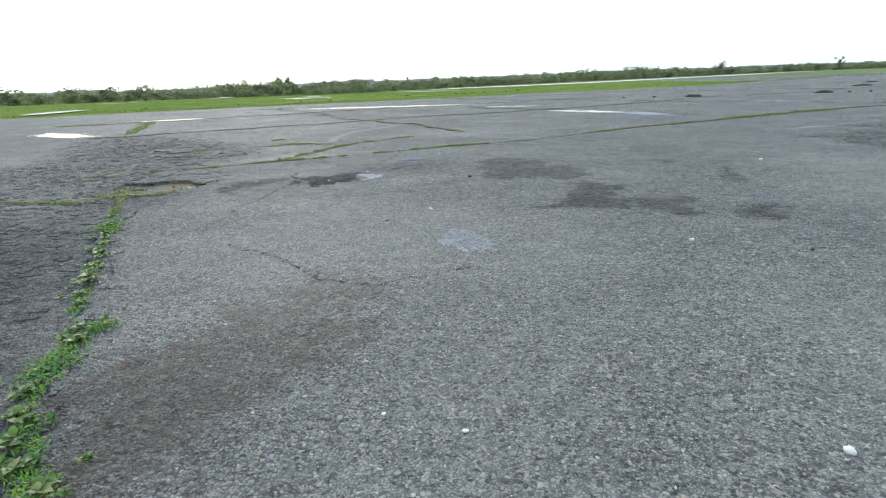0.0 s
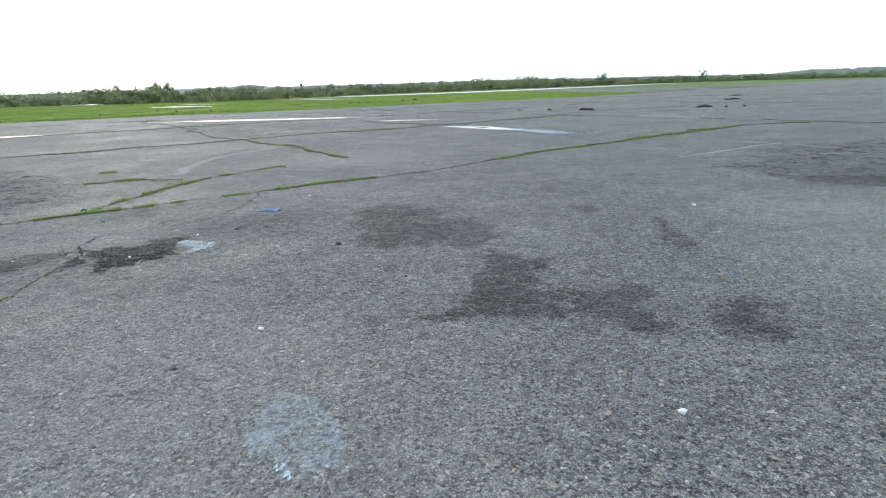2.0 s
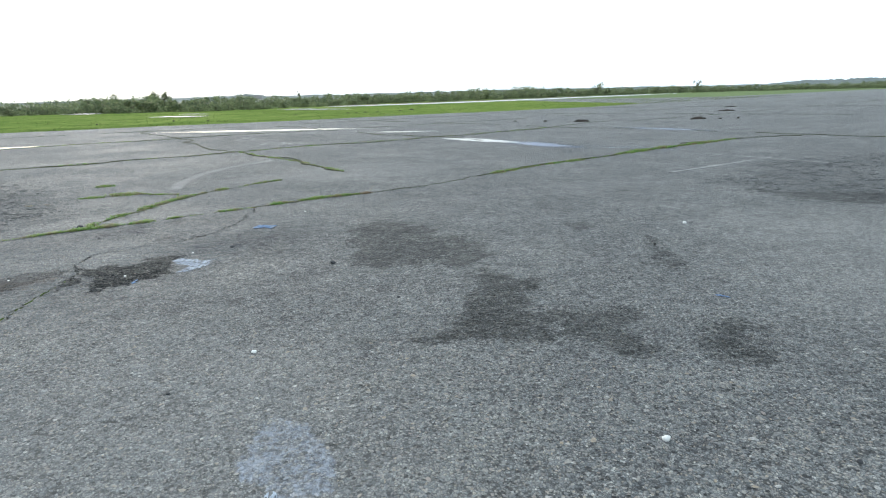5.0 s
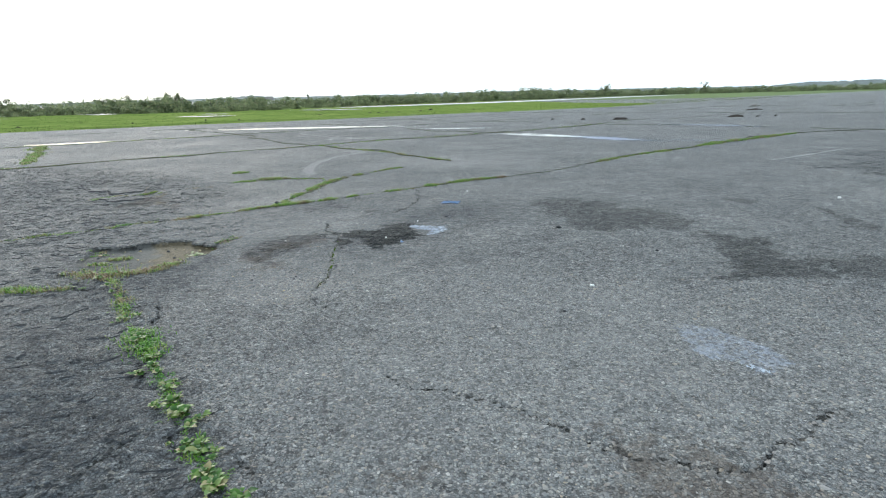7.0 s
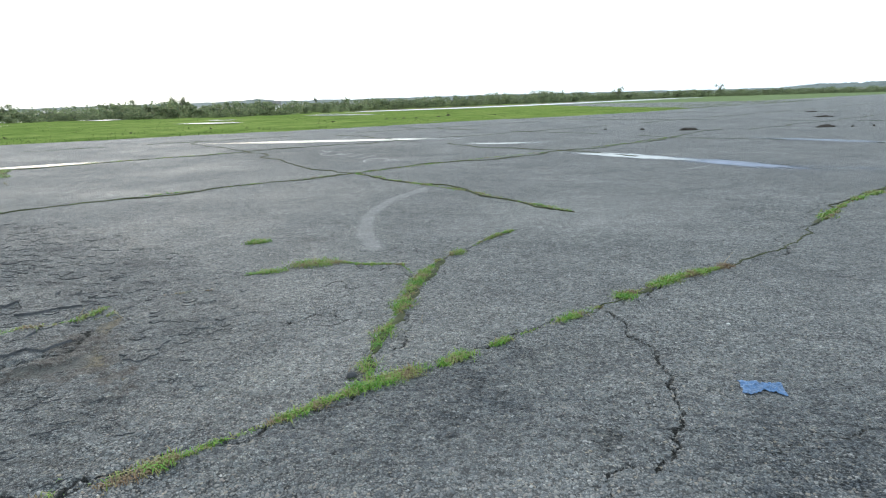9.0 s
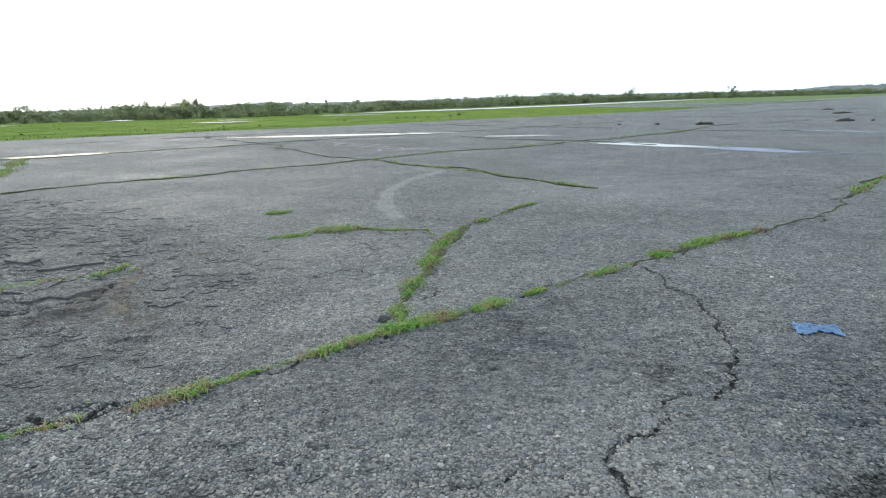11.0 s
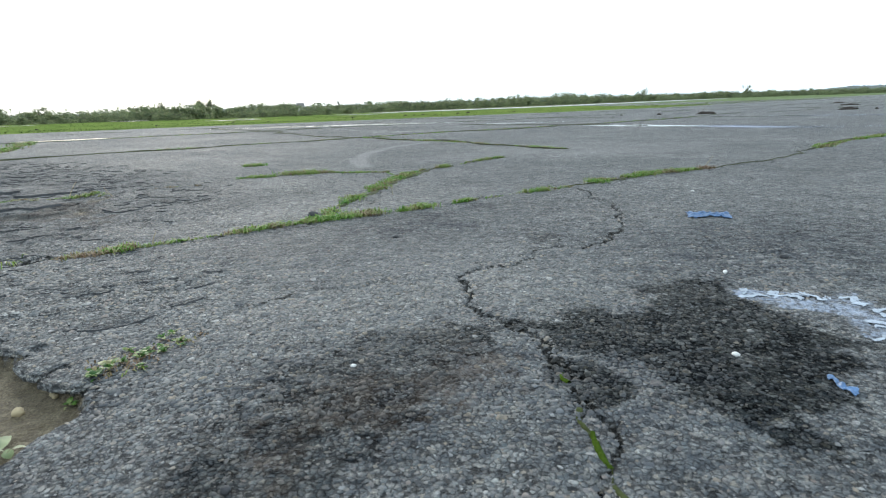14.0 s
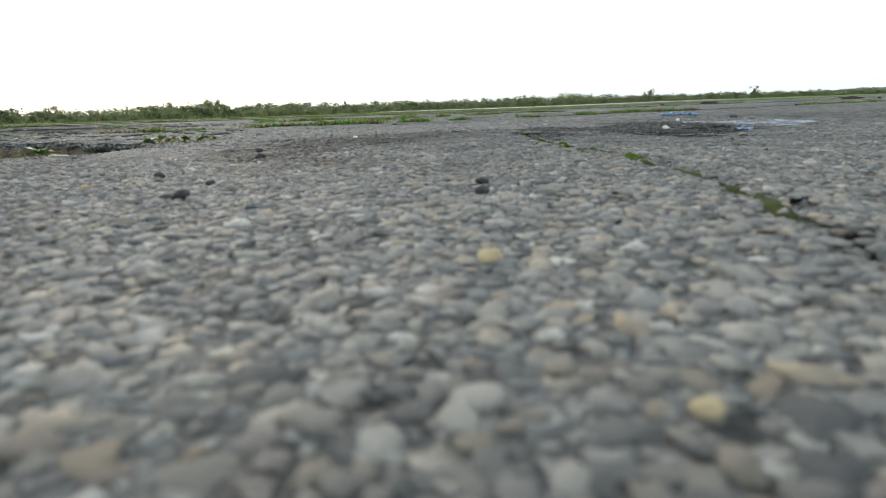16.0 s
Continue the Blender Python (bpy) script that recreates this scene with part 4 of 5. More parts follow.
def grass_strip(line, width, per_metre, height, seed, label, blade=0.0022, material=None):
    q, clump = strip_places(line, width, per_metre, seed)
    z = ground_at(q[:, 0], q[:, 1]) - 0.003
    v, f = blades(np.column_stack([q, z]), 1.3 * height * np.clip(0.45 + 0.6 * clump, 0.3, 1.1), 1.9, seed, blade)
    return tagged(new("joint_grass", mesh("joint_grass", v, f, material or M_GRASS, smooth=False)), label, "grass", kind="stuff")


def moss_strip(line, width, seed, label, height=0.008, material=None, step=0.03):
    """A low, lumpy cushion of moss and soil that fills a joint."""
    p = np.array(ragged(line, step * 2, 0.12, seed))
    tang = np.gradient(p, axis=0)
    tang /= np.hypot(tang[:, 0], tang[:, 1])[:, None] + 1e-9
    nrm = np.stack([-tang[:, 1], tang[:, 0]], 1)
    s = np.arange(len(p)) * step
    half = width * 0.5 * np.clip(0.65 + 0.6 * vnoise(s, s * 0 + seed, step * 6, 70) + 0.3 * vnoise(s, s * 0 + seed, step * 2, 71), 0.12, 1.5)
    across = np.array((-1, -0.6, 0, 0.6, 1))
    pts = p[:, None] + nrm[:, None] * (half[:, None] * across[None])[..., None]
    pts = pts.reshape(-1, 2)
    crown = np.tile(np.array((-0.5, 0.75, 1.0, 0.75, -0.5)), len(p))
    z = ground_at(pts[:, 0], pts[:, 1]) + height * crown * (0.8 + 0.5 * vnoise(pts[:, 0], pts[:, 1], step * 3, 72))
    verts = np.column_stack([pts, z])
    return tagged(new("joint_moss", mesh("joint_moss", verts, sheet(across, p), material or M_MOSS)), label, "moss", kind="stuff")


def field_tufts(count, seed):
    """Longer grass standing in clumps over the field, thickest along its edge."""
    rnd = np.random.default_rng(seed)
    ax = np.array((0.81, 0.589)) / np.hypot(0.81, 0.589)
    nrm = np.array((-ax[1], ax[0]))
    u, w = rnd.uniform(40, 230, count), 62 * rnd.random(count) ** 1.6
    q = np.array((-130.0, -46.0)) + u[:, None] * ax + (w + 0.3)[:, None] * nrm
    thick = vnoise(q[:, 0], q[:, 1], 2.6, 44) + 0.6 * vnoise(q[:, 0], q[:, 1], 0.8, 45)
    q = q[thick > rnd.uniform(-0.6, 0.9, count)]
    c = np.column_stack([q, lie(q[:, 0], q[:, 1]) + 0.02])
    v, f = blades(c, np.full(len(c), 0.085), 1.2, seed, 0.02)
    return tagged(new("field_grass", mesh("field_grass", v, f, M_FIELDBLADE, smooth=False)), "clumps of longer green grass in the field", "grass", kind="stuff")


field_tufts(60000, 6)
JA = [(-6.2, 5.85), (-5.44, 6.33), (-4.94, 6.7), (-4.44, 7.0), (-4.09, 7.26), (-3.8, 7.5), (-3.32, 7.8), (-2.84, 8.17), (-2.29, 8.55), (-1.48, 9.16), (-0.95, 9.41)]
grass_strip(JA, 0.045, 220, 0.018, 100, "thin low grass along a paving joint")
GREEN = "low green grass growing in a paving joint"
grass_strip([(-5.2, 6.53), (-4.95, 6.69)], 0.09, 900, 0.03, 101, GREEN)
grass_strip([(-4.62, 6.85), (-4.44, 7.0), (-4.09, 7.26), (-3.9, 7.42)], 0.07, 1900, 0.03, 102, "dense low grass with dry tips in a paving joint")
grass_strip([(-3.9, 7.42), (-3.8, 7.5), (-3.54, 7.66)], 0.085, 2300, 0.03, 103, GREEN)
for n, (x, y, l, w) in enumerate(((-3.33, 7.79, 0.2, 0.07), (-3.05, 8.0, 0.14, 0.06), (-2.85, 8.16, 0.16, 0.08), (-2.55, 8.36, 0.2, 0.07), (-2.3, 8.55, 0.12, 0.07), (-1.98, 8.8, 0.3, 0.09), (-5.7, 6.17, 0.3, 0.08))):
    grass_strip([(x - l * 0.4, y - l * 0.3), (x + l * 0.4, y + l * 0.3)], w, 2000, 0.028, 130 + n, "small tuft of green grass in a paving joint")
for n, line in enumerate(([(-1.78, 8.94), (-1.5, 9.14)], [(-1.56, 9.1), (-1.25, 9.28)], [(-1.28, 9.26), (-0.98, 9.4)])):
    grass_strip(line, 0.14, 3600, 0.04, 206 + n, "dense tuft of green grass with dry stalks in a joint")
for n, (line, w) in enumerate((([(-3.8, 7.58), (-3.84, 7.76)], 0.13), ([(-3.84, 7.85), (-3.8, 8.05)], 0.11), ([(-3.79, 8.14), (-3.75, 8.4)], 0.1), ([(-3.74, 8.45), (-3.68, 8.9)], 0.13), ([(-3.67, 8.95), (-3.6, 9.25)], 0.11))):
    grass_strip(line, w, 2300, 0.03, 140 + n, GREEN)
grass_strip([(-3.6, 9.25), (-3.44, 9.85), (-3.22, 10.1)], 0.1, 1800, 0.034, 108, GREEN)
grass_strip([(-3.1, 10.3), (-2.85, 10.68), (-2.6, 10.95)], 0.07, 1300, 0.035, 109, GREEN)
grass_strip([(-3.62, 9.3), (-3.79, 9.7), (-4.22, 9.73)], 0.1, 2300, 0.028, 110, "thin grass and soil along a crack")
for n, (line, w) in enumerate((([(-4.78, 9.76), (-4.43, 9.81)], 0.16), ([(-5.14, 9.52), (-4.84, 9.6)], 0.14), ([(-5.52, 10.62), (-5.36, 10.69)], 0.13), ([(-4.43, 9.81), (-4.1, 9.74)], 0.09), ([(-5.66, 9.02), (-5.32, 9.12)], 0.07))):
    grass_strip(line, w, 2600 if n < 4 else 700, 0.034, 170 + n, "clump of green grass in a crack of the asphalt", material=M_GRASS if n < 4 else M_DRYGRASS)
for n, (x, y) in enumerate(((-4.88, 5.58), (-4.78, 5.5), (-4.6, 5.2), (-4.55, 5.36))):
    grass_strip([(x - 0.07, y - 0.03), (x + 0.07, y + 0.03)], 0.1 if n < 2 else 0.06, 1500, 0.03, 180 + n, "tuft of green grass in the silt of the pothole")
grass_strip([(-6.5, 8.15), (-6.2, 8.4), (-5.8, 8.62)], 0.08, 900, 0.03, 112, "thin grass in broken asphalt")
grass_strip([(-6.3, 4.62), (-4.9, 4.57), (-4.35, 4.6)], 0.1, 1100, 0.032, 113, GREEN)
grass_strip([(-4.75, 5.0), (-4.4, 4.84), (-4.1, 4.97), (-3.95, 5.2)], 0.2, 1900, 0.034, 114, "yellowing grass round the edge of the pothole", material=M_DRYGRASS)
grass_strip([(-4.02, 4.42), (-4.2, 4.72), (-4.5, 4.95)], 0.26, 1900, 0.036, 115, "yellowing grass beside the pothole", material=M_DRYGRASS)
grass_strip([(-3.87, 5.74), (-3.82, 5.87), (-3.74, 5.97)], 0.09, 1100, 0.013, 116, "low dry litter and grass in a crack", material=M_STRAW)
grass_strip([(-4.75, 6.76), (-4.55, 6.92)], 0.09, 1500, 0.022, 160, "dry brown grass tuft in a paving joint", material=M_STRAW)
grass_strip([(-3.95, 7.38), (-3.85, 7.46)], 0.08, 2000, 0.03, 161, "dry brown grass tuft in a paving joint", material=M_STRAW)
grass_strip([(-1.1, 9.35), (-0.9, 9.44)], 0.12, 1500, 0.032, 162, "dry brown grass tuft in a paving joint", material=M_STRAW)
grass_strip([(-3.7, 8.5), (-3.66, 8.75)], 0.15, 1800, 0.035, 163, "dry brown grass tuft in a paving joint", material=M_STRAW)
grass_strip([(-6.0, 6.0), (-5.44, 6.33), (-5.2, 6.5)], 0.08, 800, 0.03, 117, GREEN)
grass_strip([(0.9, 11.0), (2.0, 12.1), (3.6, 13.3), (5.0, 14.5), (8.2, 16.7)], 0.15, 600, 0.035, 118, GREEN, 0.006)
grass_strip([(-5.34, 16.63), (-4.45, 15.45), (-3.77, 14.67), (-3.01, 13.85), (-2.2, 12.6), (-1.7, 11.9)], 0.1, 450, 0.03, 119, GREEN, 0.006)
grass_strip([(4.4, 14.0), (5.2, 14.6), (6.6, 15.6), (8.3, 16.8)], 0.2, 900, 0.05, 123, "bright green grass clumps along a paving joint", 0.007)
grass_strip([(-11.0, 12.25), (-9.5, 13.4), (-7.7, 14.85), (-5.3, 16.68), (-3.4, 18.4), (-0.4, 20.5), (2.2, 22.4), (5.5, 25.6)], 0.11, 130, 0.03, 124, GREEN, 0.007)
grass_strip([(-17.5, 17.4), (-15.2, 19.2), (-12.3, 21.5), (-10.2, 23.1)], 0.13, 200, 0.035, 125, GREEN, 0.008)
grass_strip([(-6.04, 8.47), (-5.93, 8.74)], 0.1, 1500, 0.03, 126, "tuft of green grass in broken asphalt")
grass_strip([(-6.4, 8.11), (-6.29, 8.37)], 0.08, 1500, 0.03, 127, "tuft of green grass in broken asphalt")
grass_strip([(-2.09, 1.86), (-2.0, 1.98)], 0.16, 4200, 0.045, 128, "bright green grass tuft in a crack", 0.002, M_LUSH)
grass_strip([(-1.3, 0.95), (-1.55, 1.12), (-1.86, 1.5)], 0.2, 1800, 0.03, 129, "dense bright green grass and small leaves in a crack", 0.002, M_LUSH)
grass_strip([(-11.0, 13.0), (-12.6, 15.6), (-14.9, 19.0)], 0.32, 600, 0.06, 120, GREEN, 0.006)
grass_strip([(-3.72, 4.0), (-3.95, 4.35), (-4.1, 4.6)], 0.14, 1200, 0.03, 121, GREEN)

grass_strip([(-1.3, 0.9), (-1.86, 1.46), (-2.03, 1.86), (-2.33, 2.15), (-2.52, 2.46), (-2.83, 2.82), (-3.12, 3.23), (-3.46, 3.69), (-3.72, 4.0)], 0.14, 1900, 0.024, 122, "low grass and small leaves along a crack", material=M_LUSH)

SOILED = "dark mossy soil filling a paving joint"
moss_strip([(-11.0, 12.25), (-9.5, 13.4), (-7.7, 14.85), (-5.3, 16.68), (-3.4, 18.4), (-0.4, 20.5), (2.2, 22.4), (5.5, 25.6), (8.5, 28.6)], 0.15, 31, SOILED, 0.02, M_JOINT, 0.08)
moss_strip([(-17.5, 17.4), (-15.2, 19.2), (-12.3, 21.5), (-10.2, 23.1), (-6.0, 26.0)], 0.15, 32, SOILED, 0.02, M_JOINT, 0.08)
moss_strip([(-1.7, 11.9), (-3.01, 13.85), (-5.34, 16.66), (-7.8, 19.8), (-11.1, 24.6), (-14.8, 30.0)], 0.09, 33, SOILED, 0.02, M_JOINT, 0.08)
moss_strip([(-0.9, 9.45), (-0.04, 10.05), (0.9, 11.0)], 0.035, 50, SOILED, 0.008, M_JOINT, 0.05)
moss_strip([(0.8, 10.9), (2.0, 12.15), (3.6, 13.3), (5.2, 14.6), (8.3, 16.8), (10.4, 17.2)], 0.06, 34, SOILED, 0.02, M_JOINT, 0.08)
# the grid of slabs goes on: long joints every 8.1 m, cross joints every 13.45 m, broken into lengths
rnd = random.Random(77)
JOINTS = [(U, V, 16.48 + 8.1 * k, a, b) for k, (a, b) in enumerate(((24, 95), (11, 95), (0, 95), (6, 95)))]
JOINTS += [(V, U, c, a, b) for c, a, b in ((12.5, 14, 31), (19.3, 4, 44), (32.8, -4, 52), (46.2, -6, 60))]
for along_it, across_it, c, a, b in JOINTS:
    while a < b:
        l = rnd.uniform(2.5, 9.0)
        ends = [along_it * (a + f * min(l, b - a)) + across_it * (c + rnd.uniform(-0.06, 0.06)) for f in (0, 0.5, 1)]
        moss_strip([tuple(p) for p in ends], rnd.uniform(0.1, 0.22) + 0.003 * a, rnd.randrange(999), SOILED, 0.016, M_JOINT, 0.12)
        a += l + (rnd.uniform(0.3, 3.5) if rnd.random() < 0.6 else 0.0)
moss_strip([(-2.8, 5.6), (-2.785, 5.4), (-2.765, 5.2), (-2.73, 5.0), (-2.73, 4.86), (-2.715, 4.7), (-2.73, 4.5)], 0.02, 47, "dull olive moss and grit along a crack", 0.003, M_OLIVE, 0.012)
for n, line in enumerate(([(-2.795, 5.5), (-2.785, 5.4)], [(-2.775, 5.3), (-2.765, 5.22)], [(-2.75, 5.14), (-2.742, 5.1)], [(-2.725, 4.98), (-2.728, 4.9)], [(-2.81, 5.75), (-2.805, 5.68)])):
    moss_strip(line, 0.019, 39 + n, "bright green moss in a crack", 0.006, None, 0.008)
moss_strip([(-2.3, 8.56), (-1.75, 8.96)], 0.06, 41, SOILED, 0.008, M_JOINT)
moss_strip([(-3.82, 7.7), (-3.77, 8.2), (-3.72, 8.59), (-3.66, 9.05), (-3.44, 9.85)], 0.12, 42, SOILED, 0.008, M_JOINT)


def leaf_mesh(length, width, seed):
    """An ovate leaf with a folded midrib and an arched tip, lying along +x."""
    rnd = random.Random(seed)
    rows, verts, faces = 6, [], []
    for k in range(rows + 1):
        f = k / rows
        half = width * 0.5 * (math.sin(math.pi * min(f * 1.05, 1) ** 0.8) ** 0.75 if 0.12 < f < 1 else 0.08)
        z = length * (0.55 * f - 0.6 * f * f) + rnd.uniform(-0.02, 0.02) * length
        for s in (-1, 0, 1):
            verts.append((length * f, s * half * rnd.uniform(0.88, 1.1), z + (0.14 * half if s else 0)))
    for k in range(rows):
        for s in (0, 1):
            b = k * 3 + s
            faces.append((b, b + 1, b + 4, b + 3))
    return mesh("leaf", verts, faces, M_LEAF)


LEAVES = [leaf_mesh(0.04, 0.03, 1), leaf_mesh(0.033, 0.028, 2), leaf_mesh(0.046, 0.024, 3)]


def weed_plant(seed, count):
    rnd = random.Random(seed)
    root = tagged(new("weed_plant"), "low broad-leaved green weed growing in a crack", "weed", "weeds along the crack")
    for n in range(count):
        out = rnd.uniform(0, 0.018)
        a = n * 137.5 + rnd.uniform(-25, 25)
        size = rnd.uniform(0.55, 1.1)
        m = pose(out * math.cos(radians(a)), out * math.sin(radians(a)), 0.006 + rnd.uniform(0, 0.014), rnd.uniform(-18, 18), rnd.uniform(-38, -2), a)
        part("leaf", LEAVES[n % 3], root, at=m @ Matrix.Diagonal((size, size, size, 1)))
    return root


PALE_LEAF = leaf_mesh(0.05, 0.034, 5)
PALE_LEAF.materials[0] = M_PALELEAF
KINDS = [weed_plant(11, 13), weed_plant(12, 16), weed_plant(13, 9)]
WEEDS = [(-1.33, 0.98, 1.1), (-1.5, 1.05, 1.2), (-1.62, 1.18, 1.2), (-1.74, 1.3, 1.0), (-1.84, 1.42, 1.1), (-1.95, 1.58, 0.6), (-2.02, 1.84, 1.25), (-2.1, 1.93, 1.1), (-2.03, 2.0, 0.9), (-2.36, 2.2, 0.8),
         (-2.46, 2.32, 1.0), (-2.56, 2.46, 1.1), (-2.64, 2.58, 1.2), (-2.7, 2.66, 1.2), (-2.78, 2.78, 1.1), (-2.88, 2.92, 0.9), (-2.95, 3.02, 1.1), (-3.04, 3.12, 1.0), (-3.1, 3.22, 0.9), (-3.28, 3.44, 1.0),
         (-3.36, 3.52, 0.9), (-3.5, 3.72, 1.0), (-3.56, 3.8, 0.8), (-3.74, 4.04, 0.8), (-4.06, 5.06, 0.7), (-3.9, 5.33, 0.8), (-3.87, 5.75, 0.75), (-3.83, 5.83, 0.6), (-3.78, 5.91, 0.5), (-3.24, 2.52, 0.5), (-4.7, 4.9, 0.8), (-3.99, 5.36, 0.6), (-4.2, 4.62, 0.9), (-4.35, 4.78, 1.0), (-4.1, 4.5, 0.8), (-4.5, 4.92, 0.9), (-4.28, 4.9, 0.8), (-4.62, 5.02, 0.8), (-4.84, 5.35, 0.6), (-4.72, 5.48, 0.5)]
rnd = random.Random(3)
WEEDS += [(x + rnd.gauss(0, 0.035), y + rnd.gauss(0, 0.045), s * rnd.uniform(0.5, 0.95)) for x, y, s in WEEDS[:24] + WEEDS[26:29] for _ in range(5)]
for n, (x, y, s) in enumerate(WEEDS):
    m = pose(x, y, float(ground_at(x, y)[0]) + 0.001, 0, 0, n * 71)
    k = KINDS[n % 3]
    if n < 3:
        k.matrix_basis = m @ Matrix.Diagonal((s * 0.88, s * 0.88, s * 0.88, 1))
    else:
        c = copy_thing(k, m)
        c.scale = (s * 0.88,) * 3

pale = tagged(new("weed_plant"), "pale grey-green leafy weed in the sand of the pothole", "weed")
rnd = random.Random(23)
for n in range(18):
    m = pose(rnd.gauss(0, 0.035), rnd.gauss(0, 0.03), 0.008 + rnd.uniform(0, 0.02), rnd.uniform(-20, 20), rnd.uniform(-40, 5), n * 137.5)
    k = rnd.uniform(0.5, 0.95)
    part("leaf", PALE_LEAF, pale, at=m @ Matrix.Diagonal((k, k, k, 1)))
pale.matrix_basis = pose(-3.96, 5.46, float(ground_at(-3.96, 5.46)[0]), 0, 0, 20)

# ---- loose things on the asphalt ----


def pebble_mesh(name, size, seed, material, flat=0.65):
    bm = bmesh.new()
    bmesh.ops.create_icosphere(bm, subdivisions=2, radius=1)
    rnd = random.Random(seed)
    off = Vector((rnd.uniform(0, 90), rnd.uniform(0, 90), rnd.uniform(0, 90)))
    stretch = (rnd.uniform(0.85, 1.2), rnd.uniform(0.7, 1.0), flat)
    for v in bm.verts:
        k = 1 + 0.35 * noise.noise(v.co * 1.3 + off) + 0.12 * noise.noise(v.co * 3.5 + off)
        v.co = Vector(c * s * k * size for c, s in zip(v.co, stretch))
    return from_bm(name, bm, material)


def lay_stone(name, x, y, size, seed, material, label, category="stone", flat=0.65, group=""):
    z = float(ground_at(x, y)[0])
    ob = new(name, pebble_mesh(name, size, seed, material, flat))
    ob.matrix_basis = pose(x, y, z + size * flat * 0.55, 0, 0, seed * 47)
    return tagged(ob, label, category, group)


for n, (x, y, s) in enumerate([(-0.93, 4.41, 0.015), (0.96, 3.56, 0.019), (2.6, 7.1, 0.022), (0.88, 1.47, 0.02), (-0.5, 1.47, 0.009), (-0.22, 1.42, 0.01), (-2.14, 6.43, 0.01), (-2.4, 5.8, 0.009), (-1.55, 8.2, 0.012), (-3.29, 5.76, 0.008)]):
    lay_stone("pebble", x, y, s, n + 3, M_WHITE, "small white pebble lying on the asphalt", "pebble", group="white pebbles")
for n, (x, y, s) in enumerate([(-0.8, 6.02, 0.022), (-1.85, 6.6, 0.016), (-2.94, 4.7, 0.008), (-3.34, 5.17, 0.01), (-3.24, 4.68, 0.006), (-3.9, 7.6, 0.028), (-3.36, 7.05, 0.012), (-0.2, 5.2, 0.012), (1.6, 3.4, 0.012), (-1.2, 4.0, 0.01), (-3.41, 5.34, 0.0094), (-2.94, 4.75, 0.0074), (-3.25, 4.79, 0.0064), (-3.37, 4.89, 0.007), (-3.23, 4.69, 0.0093)]):
    lay_stone("loose_stone", x, y, s, n + 30, M_DARKSTONE, "loose dark chip of asphalt", "stone", group="loose asphalt chips")
rnd = random.Random(5)
for n in range(22):
    x, y = rnd.uniform(-4.8, -3.95), rnd.uniform(5.25, 5.75)
    lay_stone("pothole_pebble", x, y, rnd.uniform(0.006, 0.016), n + 60, M_TAN if n % 3 else M_DARKSTONE, "small pebble lying in the sandy pothole", "pebble", group="pebbles in the pothole")

for n, (x, y, s) in enumerate([(-3.4, 4.79, 0.0064), (-2.94, 4.45, 0.0074), (-2.89, 4.31, 0.004)]):
    lay_stone("pebble", x, y, s, n + 90, M_TAN, "small tan pebble lying on the gravelly asphalt", "pebble", group="tan pebbles")

# broken rim of the pothole: slabs of asphalt standing proud of its far edge
for n, (x, y, w, a) in enumerate([(-4.86, 5.7, 0.16, 4), (-4.68, 5.72, 0.14, 30), (-4.53, 5.84, 0.15, 12), (-4.36, 5.89, 0.17, -2), (-4.2, 5.88, 0.13, -20), (-4.06, 5.77, 0.15, -30), (-3.93, 5.7, 0.13, -10)]):
    bm = bmesh.new()
    bmesh.ops.create_cube(bm, size=1)
    bmesh.ops.scale(bm, vec=(w, 0.08, 0.022), verts=bm.verts)
    bmesh.ops.bevel(bm, geom=bm.edges[:], offset=0.007, segments=2, affect="EDGES")
    bmesh.ops.subdivide_edges(bm, edges=bm.edges[:], cuts=2, use_grid_fill=True)
    for v in bm.verts:
        v.co += 0.009 * noise.noise_vector(v.co * 22 + Vector((n * 3, 0, 0)))
    ob = tagged(new("asphalt_fragment", from_bm("asphalt_fragment", bm, M_ASPHALT)), "broken dark piece of asphalt at the pothole rim", "fragment", "broken pothole rim")
    ob.matrix_basis = pose(x, y, float(lie(x, y)) - 0.002, 4, 0, a)


def crumpled(name, length, width, seed, material, rise, thick=0.003):
    """A crumpled piece of cloth with real thickness, lying flat with folds."""
    rnd = np.random.default_rng(seed)
    nx, ny = 44, 26
    u, v = np.meshgrid(np.linspace(-1, 1, nx), np.linspace(-1, 1, ny))
    u, v = u.ravel(), v.ravel()
    pinch = 1 - 0.3 * np.exp(-(((u - 0.2) / 0.28) ** 2))
    x = u * length / 2 * (1 + 0.1 * vnoise(v * 3, u * 2, 0.8, seed))
    y = v * width / 2 * pinch * (1 + 0.35 * vnoise(u * 3, v * 0 + seed, 0.7, seed + 1)) + 0.03 * vnoise(u, u * 0, 0.7, seed + 2)
    fold = abs(vnoise(x + 0.3 * y, y - 0.5 * x, 0.022, seed + 3)) + 0.6 * abs(vnoise(x, y, 0.01, seed + 4))
    z = thick + rise * fold * (1 - 0.35 * np.maximum(abs(u), abs(v)) ** 4)
    top = np.stack([x, y, z], 1)
    low = np.stack([x, y, z - thick], 1)
    f = sheet(range(nx), range(ny))
    n = len(top)
    ring = [*range(nx), *range(2 * nx - 1, nx * ny, nx), *range(nx * ny - 2, nx * ny - nx - 1, -1), *range(nx * (ny - 2), 0, -nx)]
    wall = [(ring[k], ring[k - 1], ring[k - 1] + n, ring[k] + n) for k in range(len(ring))]
    return mesh(name, np.concatenate([top, low]), np.concatenate([f, f[:, ::-1] + n, np.array(wall)]), material)


